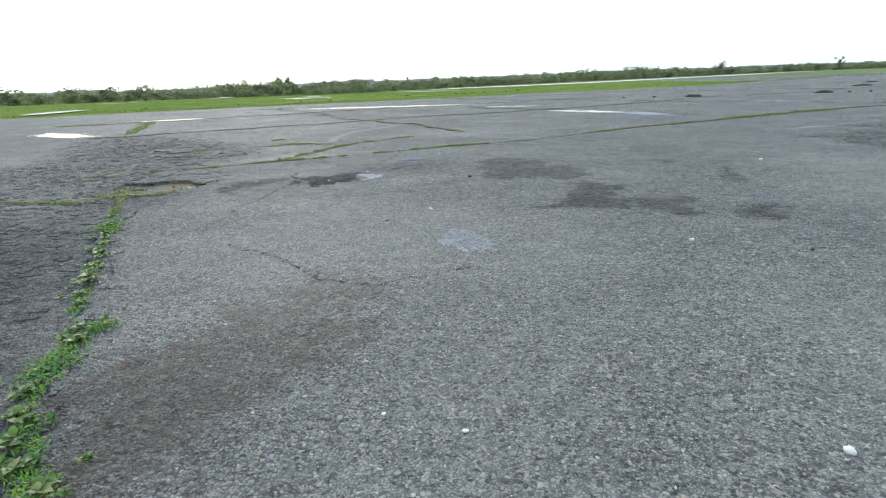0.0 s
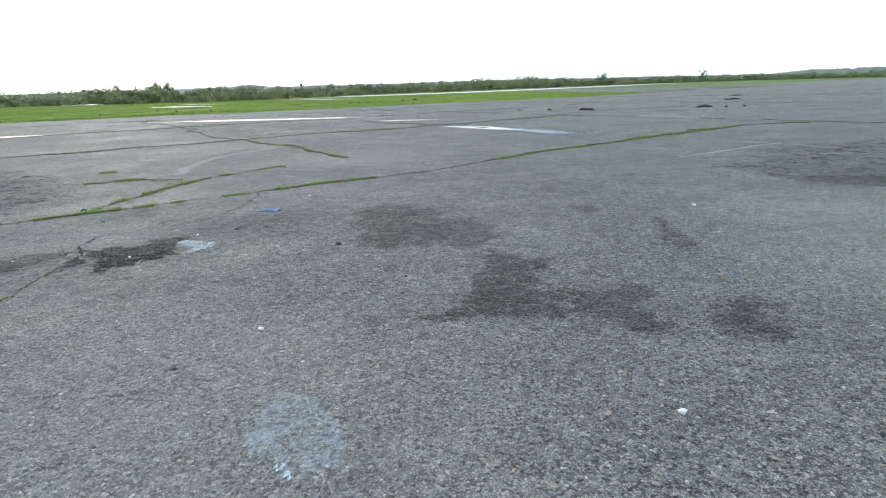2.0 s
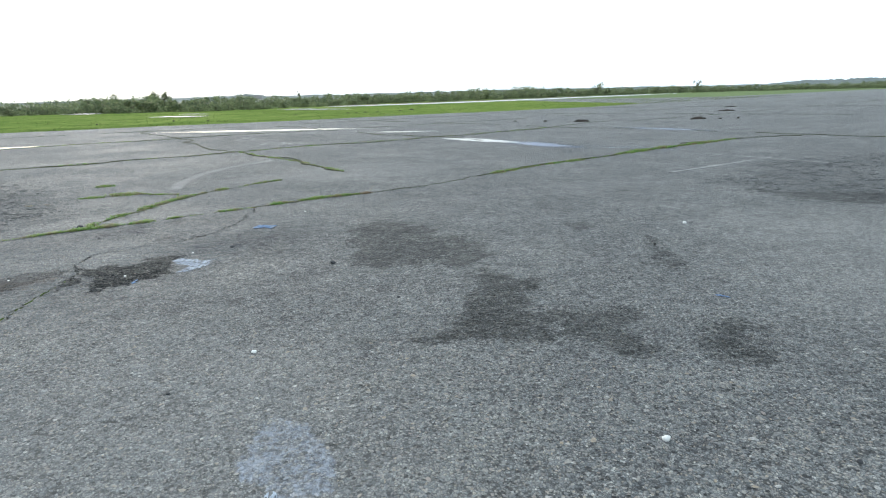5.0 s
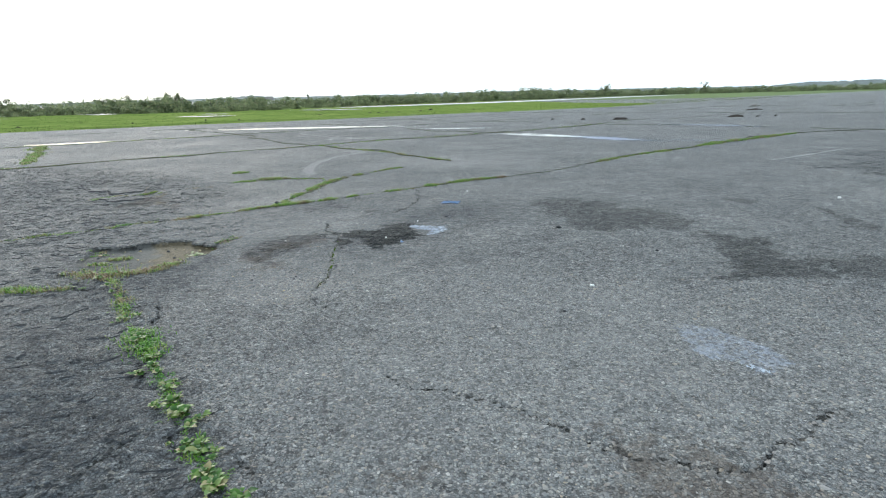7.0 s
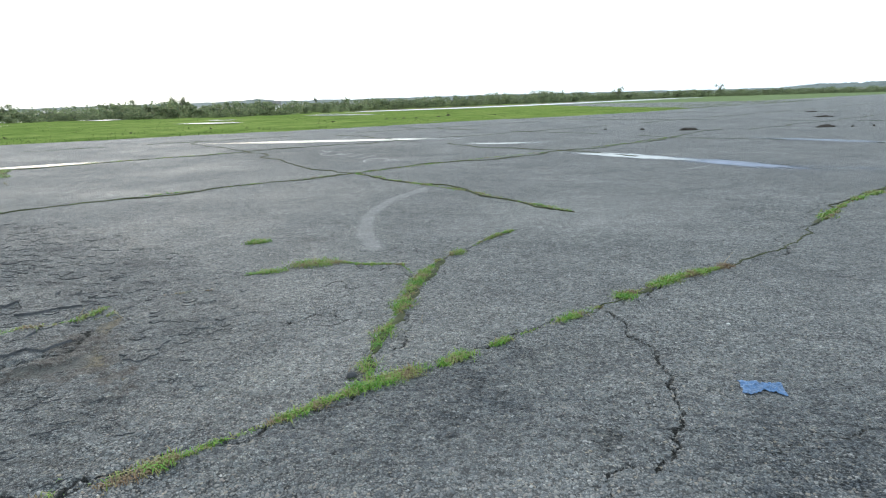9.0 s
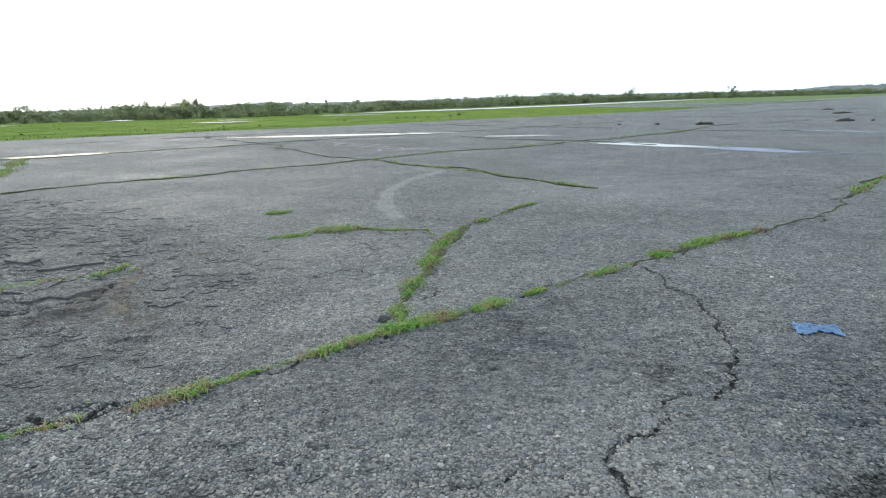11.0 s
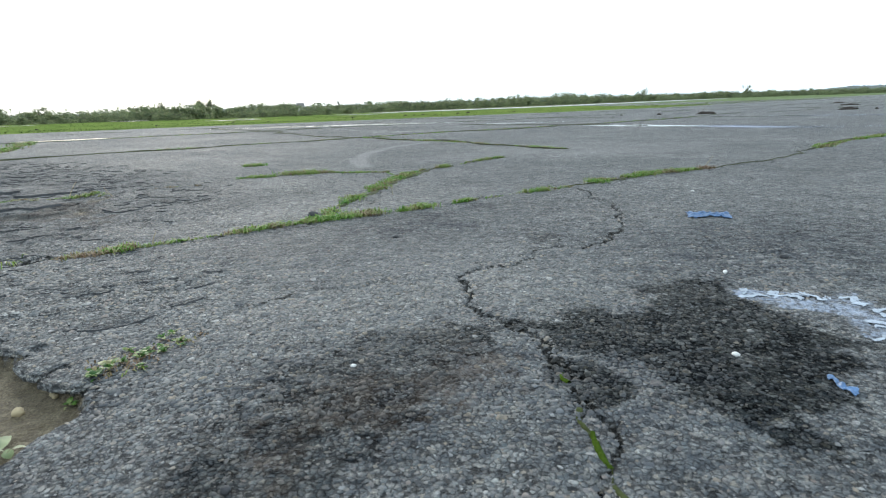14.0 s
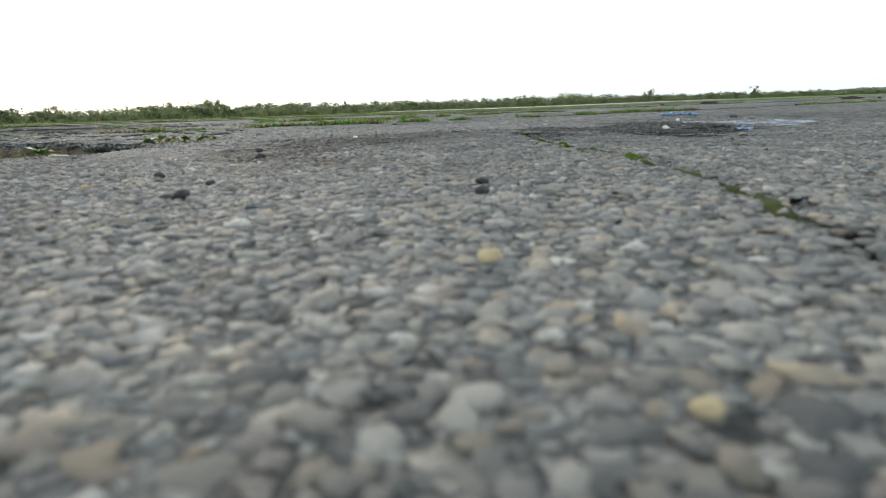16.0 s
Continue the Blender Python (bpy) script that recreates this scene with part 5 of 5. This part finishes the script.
cloth = tagged(new("blue_cloth", crumpled("blue_cloth", 0.2, 0.12, 8, M_CLOTH, 0.014)), "crumpled bright blue cloth rag lying on the asphalt", "rag")
cloth.matrix_basis = pose(-1.79, 7.38, float(ground_at(-1.79, 7.38)[0]) + 0.002, 0, 0, -14)
for x, y, s, a, n in ((1.94, 5.04, 0.05, 20, 5), (-2.25, 5.66, 0.05, -30, 6)):
    scrap = tagged(new("blue_scrap", crumpled("blue_scrap", s, s * 0.6, n, M_CLOTH, 0.008, 0.0015)), "small scrap of faded blue plastic on the asphalt", "scrap", "blue scraps")
    scrap.matrix_basis = pose(x, y, float(ground_at(x, y)[0]) + 0.002, 0, 0, a)

# flaky white crust in the burnt patch and in the spill
rnd = random.Random(9)
for n in range(24):
    if n < 20:
        f = n / 19
        x = float(np.interp(f, (0, 0.35, 0.65, 0.8, 1), (-2.19, -2.03, -1.89, -1.9, -2.0))) + rnd.uniform(-0.02, 0.02)
        y = float(np.interp(f, (0, 0.35, 0.65, 0.8, 1), (6.21, 6.19, 6.16, 6.03, 5.92))) + rnd.uniform(-0.035, 0.035)
    else:
        x, y = rnd.uniform(-0.52, -0.4), rnd.uniform(3.25, 3.31)
    me = crumpled("crust_flake", rnd.uniform(0.02, 0.075) * (1 if n < 20 else 0.5), rnd.uniform(0.012, 0.032), 200 + n, M_CRUST, 0.002, 0.0008)
    ob = tagged(new("crust_flake", me), "flaky white mineral crust on the asphalt", "crust", "white crust flakes")
    ob.matrix_basis = pose(x, y, float(ground_at(x, y)[0]) + 0.002, 0, 0, rnd.uniform(-60, 20))

# dry stalks
for x, y, a, l in ((-5.93, 8.42, 50, 0.16), (-5.7, 8.5, -40, 0.1), (-0.9, 9.5, 70, 0.12), (-4.45, 6.93, 30, 0.09), (-3.55, 8.3, -20, 0.1)):
    bm = bmesh.new()
    bmesh.ops.create_cone(bm, segments=6, radius1=0.0025, radius2=0.0012, depth=l, cap_ends=True)
    bmesh.ops.subdivide_edges(bm, edges=[e for e in bm.edges if abs(e.verts[0].co.z - e.verts[1].co.z) > l / 2], cuts=4)
    for v in bm.verts:
        v.co.x += 0.25 * (v.co.z + l / 2) ** 2 / l
    ob = tagged(new("dry_stalk", from_bm("dry_stalk", bm, M_TAN)), "dry straw-coloured plant stalk standing in a crack", "stalk", "dry stalks")
    ob.matrix_basis = pose(x, y, float(ground_at(x, y)[0]) + l * 0.42, 35, 0, a)


def clod(x, y, length, height, seed, label="low dark mound of mud on the asphalt", name="mud_mound"):
    """A low, ragged heap of clods run together."""
    bm = bmesh.new()
    bmesh.ops.create_icosphere(bm, subdivisions=4, radius=1)
    off = Vector((seed * 3.1, seed * 1.7, 0))
    for v in bm.verts:
        c = v.co.copy()
        k = 0.75 + 0.5 * noise.noise(Vector((c.x * 2.6, c.y * 1.2, c.z * 0.6)) + off) + 0.35 * noise.noise(Vector((c.x * 6, c.y * 2.5, c.z)) + off)
        v.co = Vector((c.x * length * 0.5 * (0.9 + 0.2 * k), c.y * length * 0.2 * k, max(c.z, -0.2) * height * max(k, 0.15)))
    ob = tagged(new(name, from_bm(name, bm, M_MUD)), label, "mud", "mud mounds")
    ob.matrix_basis = pose(x, y, float(lie(x, y)) + 0.004, 0, 0, seed * 37 % 30 - 15)


for n, (x, y, l, h) in enumerate([(7.15, 28.75, 0.75, 0.12), (12.5, 28.0, 0.75, 0.11), (13.4, 27.7, 0.16, 0.07), (14.2, 27.6, 0.14, 0.08), (5.6, 30.0, 0.2, 0.08), (18.5, 37.0, 1.0, 0.1), (4.2, 31.0, 0.15, 0.06), (23.0, 45.0, 0.9, 0.08), (-24.0, 41.0, 0.2, 0.13), (-20.0, 44.0, 0.3, 0.12), (-13.5, 55.0, 0.35, 0.14), (-9.0, 58.0, 0.5, 0.13), (-8.2, 58.6, 0.3, 0.12), (-7.4, 59.5, 0.45, 0.14), (-4.0, 62.0, 0.4, 0.16), (-3.0, 68.0, 0.5, 0.2), (2.0, 64.0, 0.25, 0.12), (-17.6, 44.5, 0.3, 0.1), (-6.2, 60.0, 0.3, 0.12), (-30.0, 38.0, 0.25, 0.12)]):
    clod(x, y, l, h, n + 1, "low dark mound of mud on the asphalt" if x > 3 else "small dark clod of earth lying on the grass")

# faint paint: scrawls that can no longer be read, and worn line ends


def stroke(points, width, name, label):
    """A thin layer of worn paint along a line."""
    p = np.array(points, float)
    tang = np.gradient(p, axis=0)
    tang /= np.hypot(tang[:, 0], tang[:, 1])[:, None] + 1e-9
    nrm = np.stack([-tang[:, 1], tang[:, 0]], 1)
    across = np.array((-1.0, -0.98, 0.98, 1.0))
    pts = (p[:, None] + nrm[:, None] * (width / 2 * across)[None, :, None]).reshape(-1, 2)
    z = lie(pts[:, 0], pts[:, 1]) + np.tile((-0.004, 0.005, 0.005, -0.004), len(p))
    return tagged(new(name, mesh(name, np.column_stack([pts, z]), sheet(across, p), M_PAINT)), label, "paint", kind="structure")


for n in range(7):
    cx, cy = -7.3 + n * 0.42, 22.4 - n * 0.62
    k = np.linspace(0, 1, 14)
    if n in (1, 5):
        line = np.column_stack([cx + 0.32 * np.cos(k * 5.2 + n), cy + 0.62 * np.sin(k * 5.2 + n)])
    else:
        line = np.column_stack([cx - 0.2 + 0.45 * k, cy + 0.8 * abs((k * 1.5 + 0.2 * n) % 2 - 1)])
    stroke(line, 0.05, "paint_scrawl", "faint worn white paint scrawl on the asphalt")
k = np.linspace(0, 1, 20)[:, None]
for (p0, p1, w) in (((5.94, 13.22), (7.1, 11.41), 0.06), ((3.97, 10.71), (6.7, 12.45), 0.06), ((1.2, 15.7), (2.2, 16.4), 0.06)):
    stroke(np.array(p0) * (1 - k) + np.array(p1) * k, w * 0.7, "paint_line", "worn white paint line on the asphalt")

# ---- bushes, trees and hills along the horizon ----


def crown_mesh(seed, radius, height, cards, size, lobes=9, airy=0.0):
    """Many small leaf clumps set through several lobes, with gaps and an uneven outline."""
    rnd = np.random.default_rng(seed)
    cx = np.column_stack([rnd.normal(0, 0.45, (lobes, 2)) * radius, rnd.uniform(0.28, 0.82, lobes) * height])
    cr = rnd.uniform(0.24, 0.45, lobes) * min(radius, height) * (1 - airy * 0.4)
    k = rnd.integers(0, lobes, cards)
    d = rnd.normal(0, 1, (cards, 3))
    d /= np.linalg.norm(d, axis=1)[:, None]
    p = cx[k] + d * (cr[k] * rnd.uniform(0.45, 1.08, cards))[:, None]
    if not airy:
        skirt = rnd.random(cards) < 0.3
        p[skirt, 2] = rnd.random(skirt.sum()) * height * 0.4
        p[skirt, :2] = rnd.normal(0, 0.45, (skirt.sum(), 2)) * radius
    p[:, 2] = np.clip(p[:, 2], 0.05, None)
    a, b = rnd.normal(0, 1, (2, cards, 3))
    a /= np.linalg.norm(a, axis=1)[:, None]
    b = np.cross(a, b)
    b /= np.linalg.norm(b, axis=1)[:, None]
    s = (size * rnd.uniform(0.5, 1.3, cards))[:, None]
    verts = np.stack([p - a * s, p - b * s * 0.6 + a * s * 0.1, p + a * s, p + b * s * 0.7], 1).reshape(-1, 3)
    faces = np.arange(cards * 4).reshape(-1, 4)
    return mesh("crown", verts, faces, M_BUSH, smooth=False)


def trunk_mesh(seed, height, base, limbs, spread):
    """A tapered trunk that forks into limbs."""
    rnd = random.Random(seed)
    bm = bmesh.new()

    def limb(p0, p1, r0, r1):
        d = p1 - p0
        m = Matrix.Translation((p0 + p1) / 2) @ d.to_track_quat("Z", "Y").to_matrix().to_4x4()
        bmesh.ops.create_cone(bm, segments=7, radius1=r0, radius2=r1, depth=d.length, cap_ends=True, matrix=m)

    fork = Vector((rnd.uniform(-0.1, 0.1), rnd.uniform(-0.1, 0.1), height * 0.42))
    limb(Vector((0, 0, -0.15)), fork, base, base * 0.7)
    for n in range(limbs):
        a = n * 6.283 / limbs + rnd.uniform(-0.4, 0.4)
        end = fork + Vector((math.cos(a) * spread, math.sin(a) * spread, height * rnd.uniform(0.25, 0.5)))
        limb(fork - Vector((0, 0, 0.05)), end, base * 0.5, base * 0.14)
        limb(fork.lerp(end, 0.6), end + Vector((rnd.uniform(-1, 1), rnd.uniform(-1, 1), 0.5)) * spread * 0.5, base * 0.24, base * 0.08)
    return from_bm("trunk", bm, M_BARK)


def plant(name, seed, radius, height, cards, size, label, category, airy=0.0):
    root = tagged(new(name), label, category, "bushes along the horizon")
    part("trunk", trunk_mesh(seed, height, 0.05 * height ** 0.8, 5, radius * 0.5), root)
    part("crown", crown_mesh(seed, radius, height, cards, size, 8 if airy else 11, airy), root)
    return root


BUSHES = [plant("bush", 300 + n, r, h, 1000, 0.21, "dense dark green bush in the scrub along the field edge", "bush") for n, (r, h) in enumerate(((2.6, 3.0), (3.2, 3.0), (2.2, 3.2), (3.6, 2.8), (2.8, 3.4)))]
# elevation of the scrub's skyline against bearing, in degrees
SKYLINE = np.array([(-57, 0.5), (-48, 0.42), (-38, 0.34), (-35, 0.02), (-31.6, 0.28), (-29.5, 0.5), (-26, 0.52), (-24, 0.28), (-19, 0.24), (-12, 0.17), (-8, 0.18), (-4, 0.3), (0, 0.26), (7, 0.38), (12.5, 0.36), (18, 0.26), (23, 0.25), (32, 0.16), (38, 0.13), (48, 0.1)])
HOME = (-1.5, 2.5, 1.25)
rnd = random.Random(17)
first = set(BUSHES)
WOODS = []
for row, (gap, back_by, lower) in enumerate(((1.6, 0, 0.55), (1.5, 9, 0.75), (1.0, 20, 0.9), (0.95, 38, 1.0))):
    az = -57.0
    while az < 47:
        dist = np.interp(az, (-57, -47, -38, -31, -21, -10.5, 0, 7, 12, 23, 38, 47), (112, 122, 120, 106, 102, 118, 148, 164, 174, 204, 214, 220)) + back_by + rnd.uniform(-4, 4)
        x, y = HOME[0] + dist * math.sin(radians(az)), HOME[1] + dist * math.cos(radians(az))
        z = float(lie(x, y))
        top = HOME[2] + dist * math.tan(radians(np.interp(az, SKYLINE[:, 0], SKYLINE[:, 1]))) - z
        clump = 1 + 0.22 * float(vnoise(np.array([az]), np.array([row * 7.0]), 2.6, 95)[0])
        tall = max(top, 1.3) * lower * clump * rnd.uniform(0.8, 1.1)
        k, wide, turn = tall / 3.1, rnd.uniform(1.0, 1.7), rnd.uniform(0, 360)
        m = pose(x, y, z - 0.05, 0, 0, turn)
        n = rnd.randrange(5)
        if row > 1:
            WOODS.append((n, m @ Matrix.Diagonal((k * wide, k * wide, k, 1))))
        else:
            src = BUSHES[n]
            if src in first:
                first.discard(src)
                ob = src
                ob.matrix_basis = m
            else:
                ob = copy_thing(src, m)
            ob.scale = (k * wide, k * wide, k)
        az += math.degrees(3.4 * k * wide / dist) * rnd.uniform(0.75, 1.25) * gap
# the scrub behind: one mass of the same bushes
crowns = [np.array([v.co[:] for v in next(c for c in b.children if c.name.startswith("crown")).data.vertices]) for b in BUSHES]
verts = []
for n, m in WOODS:
    a = np.array(m)
    verts.append(crowns[n].reshape(-1, 4, 3)[::2].reshape(-1, 3) @ a[:3, :3].T + a[:3, 3])
verts = np.concatenate(verts)
tagged(new("scrubland", mesh("scrubland", verts, np.arange(len(verts)).reshape(-1, 4), M_BUSH, smooth=False)), "mass of dark green scrub behind the field", "scrub", kind="stuff")


def stand(ob, az, dist, tall, own):
    x, y = HOME[0] + dist * math.sin(radians(az)), HOME[1] + dist * math.cos(radians(az))
    ob.matrix_basis = pose(x, y, float(lie(x, y)) - 0.05, 0, 0, az * 3)
    ob.scale = (tall / own,) * 3


for az, dist, tall, r, airy, label in ((-26.2, 140, 4.9, 1.9, 0.8, "thin airy tree standing above the scrub"), (-25.5, 141, 4.3, 1.6, 0, "dark round-headed tree in the scrub"), (-31.5, 146, 3.3, 1.6, 0.3, "small thin tree standing above the scrub"),
                                       (-29.6, 146, 3.7, 2.4, 0, "dark ragged tree in the scrub"), (25.4, 228, 5.0, 1.5, 0.1, "small lone tree with a rounded crown"), (16.4, 205, 4.6, 2.9, 0, "dense dark round bush standing out of the scrub"),
                                       (-38.6, 140, 3.9, 2.2, 0.7, "small spreading tree at the end of the scrub"), (-13.4, 185, 4.4, 0.8, 0.6, "thin upright tree above the scrub"), (8.6, 195, 4.2, 3.4, 0, "dense dark bush standing out of the scrub"), (-30.4, 146, 3.6, 1.3, 0.3, "small thin tree standing above the scrub")):
    h = tall
    ob = plant("tree", int(900 + az * 7), r, h, 1500 if airy else 2600, 0.085 if airy else 0.11, label, "tree", airy)
    stand(ob, az, dist, tall, h)


def ridge(name, az0, az1, dist, peak, seed, label):
    """A distant wooded rise with a lumpy treetop outline."""
    us, ws = np.linspace(0, 1, 260), np.linspace(0, 1, 14)
    uu, ww = (a.ravel() for a in np.meshgrid(us, ws))
    az = np.radians(az0 + (az1 - az0) * uu)
    d = dist * (1 + 0.35 * ww)
    x, y = HOME[0] + d * np.sin(az), HOME[1] + d * np.cos(az)
    swell = np.sin(np.pi * uu) ** 0.7 * np.sin(np.pi * np.clip(ww * 0.9 + 0.02, 0, 1))
    lumps = 1 + 0.14 * vnoise(uu * 40, ww * 8, 1.0, seed) + 0.14 * vnoise(uu * 160, ww * 20, 1.0, seed + 1) + 0.25 * vnoise(uu * 7, ww * 0, 1.0, seed + 2)
    z = lie(x, y) - 2 + (peak + 2) * swell * lumps
    tagged(new(name, mesh(name, np.stack([x, y, z], 1), sheet(us, ws), M_HAZY_WOOD)), label, "hill", kind="structure")


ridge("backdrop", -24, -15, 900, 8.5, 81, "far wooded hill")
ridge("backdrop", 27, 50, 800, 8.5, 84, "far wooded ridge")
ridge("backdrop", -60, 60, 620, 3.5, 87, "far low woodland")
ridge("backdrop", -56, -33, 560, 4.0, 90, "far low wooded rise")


def house(az, dist, w, d, h, label):
    """A small white house, far off."""
    root = tagged(new("house"), label, "house", "far houses")
    bm = bmesh.new()
    bmesh.ops.create_cube(bm, size=1, matrix=Matrix.Translation((0, 0, h / 2)) @ Matrix.Diagonal((w, d, h, 1)))
    part("wall", from_bm("wall", bm, M_WALL, False), root)
    bm = bmesh.new()
    e, r = 0.3, h * 0.45
    v = [bm.verts.new(c) for c in ((-w / 2 - e, -d / 2 - e, h), (w / 2 + e, -d / 2 - e, h), (w / 2 + e, d / 2 + e, h), (-w / 2 - e, d / 2 + e, h), (-w / 2 - e, 0, h + r), (w / 2 + e, 0, h + r))]
    for f in ((0, 1, 5, 4), (2, 3, 4, 5), (1, 2, 5), (3, 0, 4), (3, 2, 1, 0)):
        bm.faces.new([v[k] for k in f])
    part("roof", from_bm("roof", bm, M_ROOF, False), root)
    x, y = HOME[0] + dist * math.sin(radians(az)), HOME[1] + dist * math.cos(radians(az))
    root.matrix_basis = pose(x, y, float(lie(x, y)) - 0.1, 0, 0, -az)


house(-17.2, 138, 1.3, 1.3, 1.9, "small white house half hidden in the scrub")
house(35.8, 236, 1.6, 1.6, 1.0, "small white hut before the scrub")

# ---- exposed gravel: the stones of the surface where the camera comes down ----


def dome(subdivisions):
    bm = bmesh.new()
    bmesh.ops.create_icosphere(bm, subdivisions=subdivisions, radius=1)
    bmesh.ops.delete(bm, geom=[f for f in bm.faces if f.calc_center_median().z < -0.35], context="FACES")
    bm.verts.index_update()
    v = np.array([v.co[:] for v in bm.verts])
    f = np.array([[q.index for q in g.verts] for g in bm.faces])
    bm.free()
    return v, f


def bed(x0, x1, y0, y1, gap, seed):
    """Places of stones: a shaken lattice, with none in cracks or in the potholes."""
    rnd = np.random.default_rng(seed)
    x, y = np.meshgrid(np.arange(x0, x1, gap), np.arange(y0, y1, gap * 0.87))
    x[1::2] += gap / 2
    x, y = (x + rnd.uniform(-0.42, 0.42, x.shape) * gap).ravel(), (y + rnd.uniform(-0.42, 0.42, y.shape) * gap).ravel()
    found = measures(x, y)
    keep = (found["crack"] < 0.87) & (found["soil"] < 0.46) & (rnd.random(len(x)) < 0.9 - 0.25 * np.clip(found["stain"], 0, 1))
    return x[keep], y[keep], {k: v[keep] for k, v in found.items()}


def gravel(x, y, found, gap, shape, seed):
    rnd = np.random.default_rng(seed)
    v, f = shape
    n = len(x)
    size = gap * np.clip(rnd.lognormal(-0.62, 0.33, n), 0.26, 1.0)
    long, flat = rnd.uniform(0.9, 1.45, n), rnd.uniform(0.3, 0.52, n)
    a, tilt, tdir = rnd.uniform(0, 6.283, n), rnd.normal(0, 0.16, n), rnd.uniform(0, 6.283, n)
    lump = 1 + rnd.uniform(-0.42, 0.22, (n, len(v)))
    p = v[None] * lump[..., None] * np.stack([size * long, size * rnd.uniform(0.75, 1.0, n), size * flat], 1)[:, None]
    c, s = np.cos(a)[:, None], np.sin(a)[:, None]
    px, py = p[..., 0] * c - p[..., 1] * s, p[..., 0] * s + p[..., 1] * c
    pz = p[..., 2] + np.tan(tilt)[:, None] * (px * np.cos(tdir)[:, None] + py * np.sin(tdir)[:, None])
    z = relief(x, y, found) + size * flat * rnd.uniform(-0.7, -0.1, n)
    verts = np.stack([px + x[:, None], py + y[:, None], pz + z[:, None]], -1).reshape(-1, 3)
    faces = (np.arange(n)[:, None, None] * len(v) + f[None]).reshape(-1, 3)
    return verts, faces, {k: np.repeat(q, len(v)) for k, q in found.items()}


GAP = 0.0105
fine_dome = dome(2)
sx, sy, sf = bed(-4.4, -1.8, 4.215, 6.3, GAP, 5)
def low_dome():
    """A stone of eighteen faces, for stretches that are seen from higher up."""
    a = np.arange(6) * np.pi / 3
    ring = np.stack([np.cos(a), np.sin(a), 0 * a], 1)
    v = np.concatenate([ring - (0, 0, 0.35), ring * 0.66 + (0, 0, 0.72), [(0, 0, 1.0)]])
    k, n = np.arange(6), (np.arange(6) + 1) % 6
    return v, np.concatenate([np.stack([k, n, n + 6], 1), np.stack([k, n + 6, k + 6], 1), np.stack([k + 6, n + 6, 0 * k + 12], 1)])


# a six-sided cap, for stones seen small
CAP = np.concatenate([np.stack([np.cos(np.arange(6) * np.pi / 3), np.sin(np.arange(6) * np.pi / 3), np.full(6, -0.3)], 1), [(0, 0, 1.0)]]), np.stack([np.arange(6), (np.arange(6) + 1) % 6, np.full(6, 6)], 1)
reach = np.hypot(sx + 2.95, sy - 4.19)
ahead = sy - 4.19
seen = abs(sx + 2.95 + 0.06 * ahead) < 0.12 + 0.95 * ahead
seen &= np.random.default_rng(3).random(len(sx)) < np.clip((2.9 - reach) / 1.4, 0, 1)
near = (reach < 0.6) & seen
order = np.argsort(reach)
single = np.zeros(len(sx), bool)
single[order[(near & (ahead > 0.03))[order]][:280]] = True
for name, pick, shape, k in (("gravel", near & ~single, fine_dome, 1), ("gravel", ~near & seen & (reach < 1.15), low_dome(), 2), ("gravel", seen & (reach >= 1.15), CAP, 3)):
    v, f, at = gravel(sx[pick], sy[pick], {q: w[pick] for q, w in sf.items()}, GAP, shape, k)
    part(name, mesh(name, v, f, M_STONES, attrs=at), ground, "rounded grey and tan gravel set in the asphalt")["kind"] = "stuff"
# the same gravel further on, where the camera hangs lower than a man's height
lx, ly, lf = bed(-5.0, -1.7, 5.55, 8.2, 0.0145, 15)
pick = np.random.default_rng(8).random(len(lx))
keep = (pick < np.clip((8.3 - ly) / 1.4, 0, 0.85)) & (abs(lx + 3.35) < 0.35 + 0.95 * (ly - 5.1)) & ((np.hypot(lx + 2.95, ly - 4.19) > 1.3) | (pick < 0.45))
for row, (some, shape) in enumerate(((keep & (ly < 6.75), low_dome()), (keep & (ly >= 6.75), CAP))):
    v, f, at = gravel(lx[some], ly[some], {q: w[some] for q, w in lf.items()}, 0.0135, shape, 9 + row)
    part("gravel", mesh("gravel", v, f, M_STONES, attrs=at), ground, "small grey gravel standing out of the asphalt")["kind"] = "stuff"
# and the coarser stones of the rest of the paving that the camera crosses, each a six-sided cap
cx, cy, cf = bed(-3.6, 1.9, 1.0, 5.2, 0.0175, 25)
pick = np.random.default_rng(18).random(len(cx))
keep = (pick < 0.8) & (cx > -1.75 - 0.62 * (cy - 1.2)) & (cx < 0.75 + 0.55 * cy) & (cy < 5.1 - 0.25 * (cx + 2.6)) & (np.hypot(cx + 2.95, cy - 4.19) > 0.75)
v, f, at = gravel(cx[keep], cy[keep], {q: w[keep] for q, w in cf.items()}, 0.0165, CAP, 19)
part("gravel", mesh("gravel", v, f, M_STONES, attrs=at), ground, "worn grey stones standing out of the asphalt")["kind"] = "stuff"
rnd = np.random.default_rng(33)
shapes = []
for n in range(8):
    v, f = fine_dome
    v = v * (1 + rnd.uniform(-0.34, 0.2, (len(v), 1))) * (rnd.uniform(1.0, 1.5), rnd.uniform(0.7, 1.0), rnd.uniform(0.24, 0.4))
    shapes.append(mesh("stone", v, f, M_STONE))
for k in np.flatnonzero(single):
    size = GAP * float(np.clip(rnd.lognormal(-0.66, 0.3), 0.28, 0.85))
    z = float(ground_at(sx[k], sy[k])[0]) + size * rnd.uniform(-0.28, -0.02)
    part("stone", shapes[int(rnd.integers(8))], ground, at=pose(sx[k], sy[k], z, rnd.normal(0, 8), rnd.normal(0, 8), rnd.uniform(0, 360)) @ Matrix.Diagonal((size, size, size, 1)))
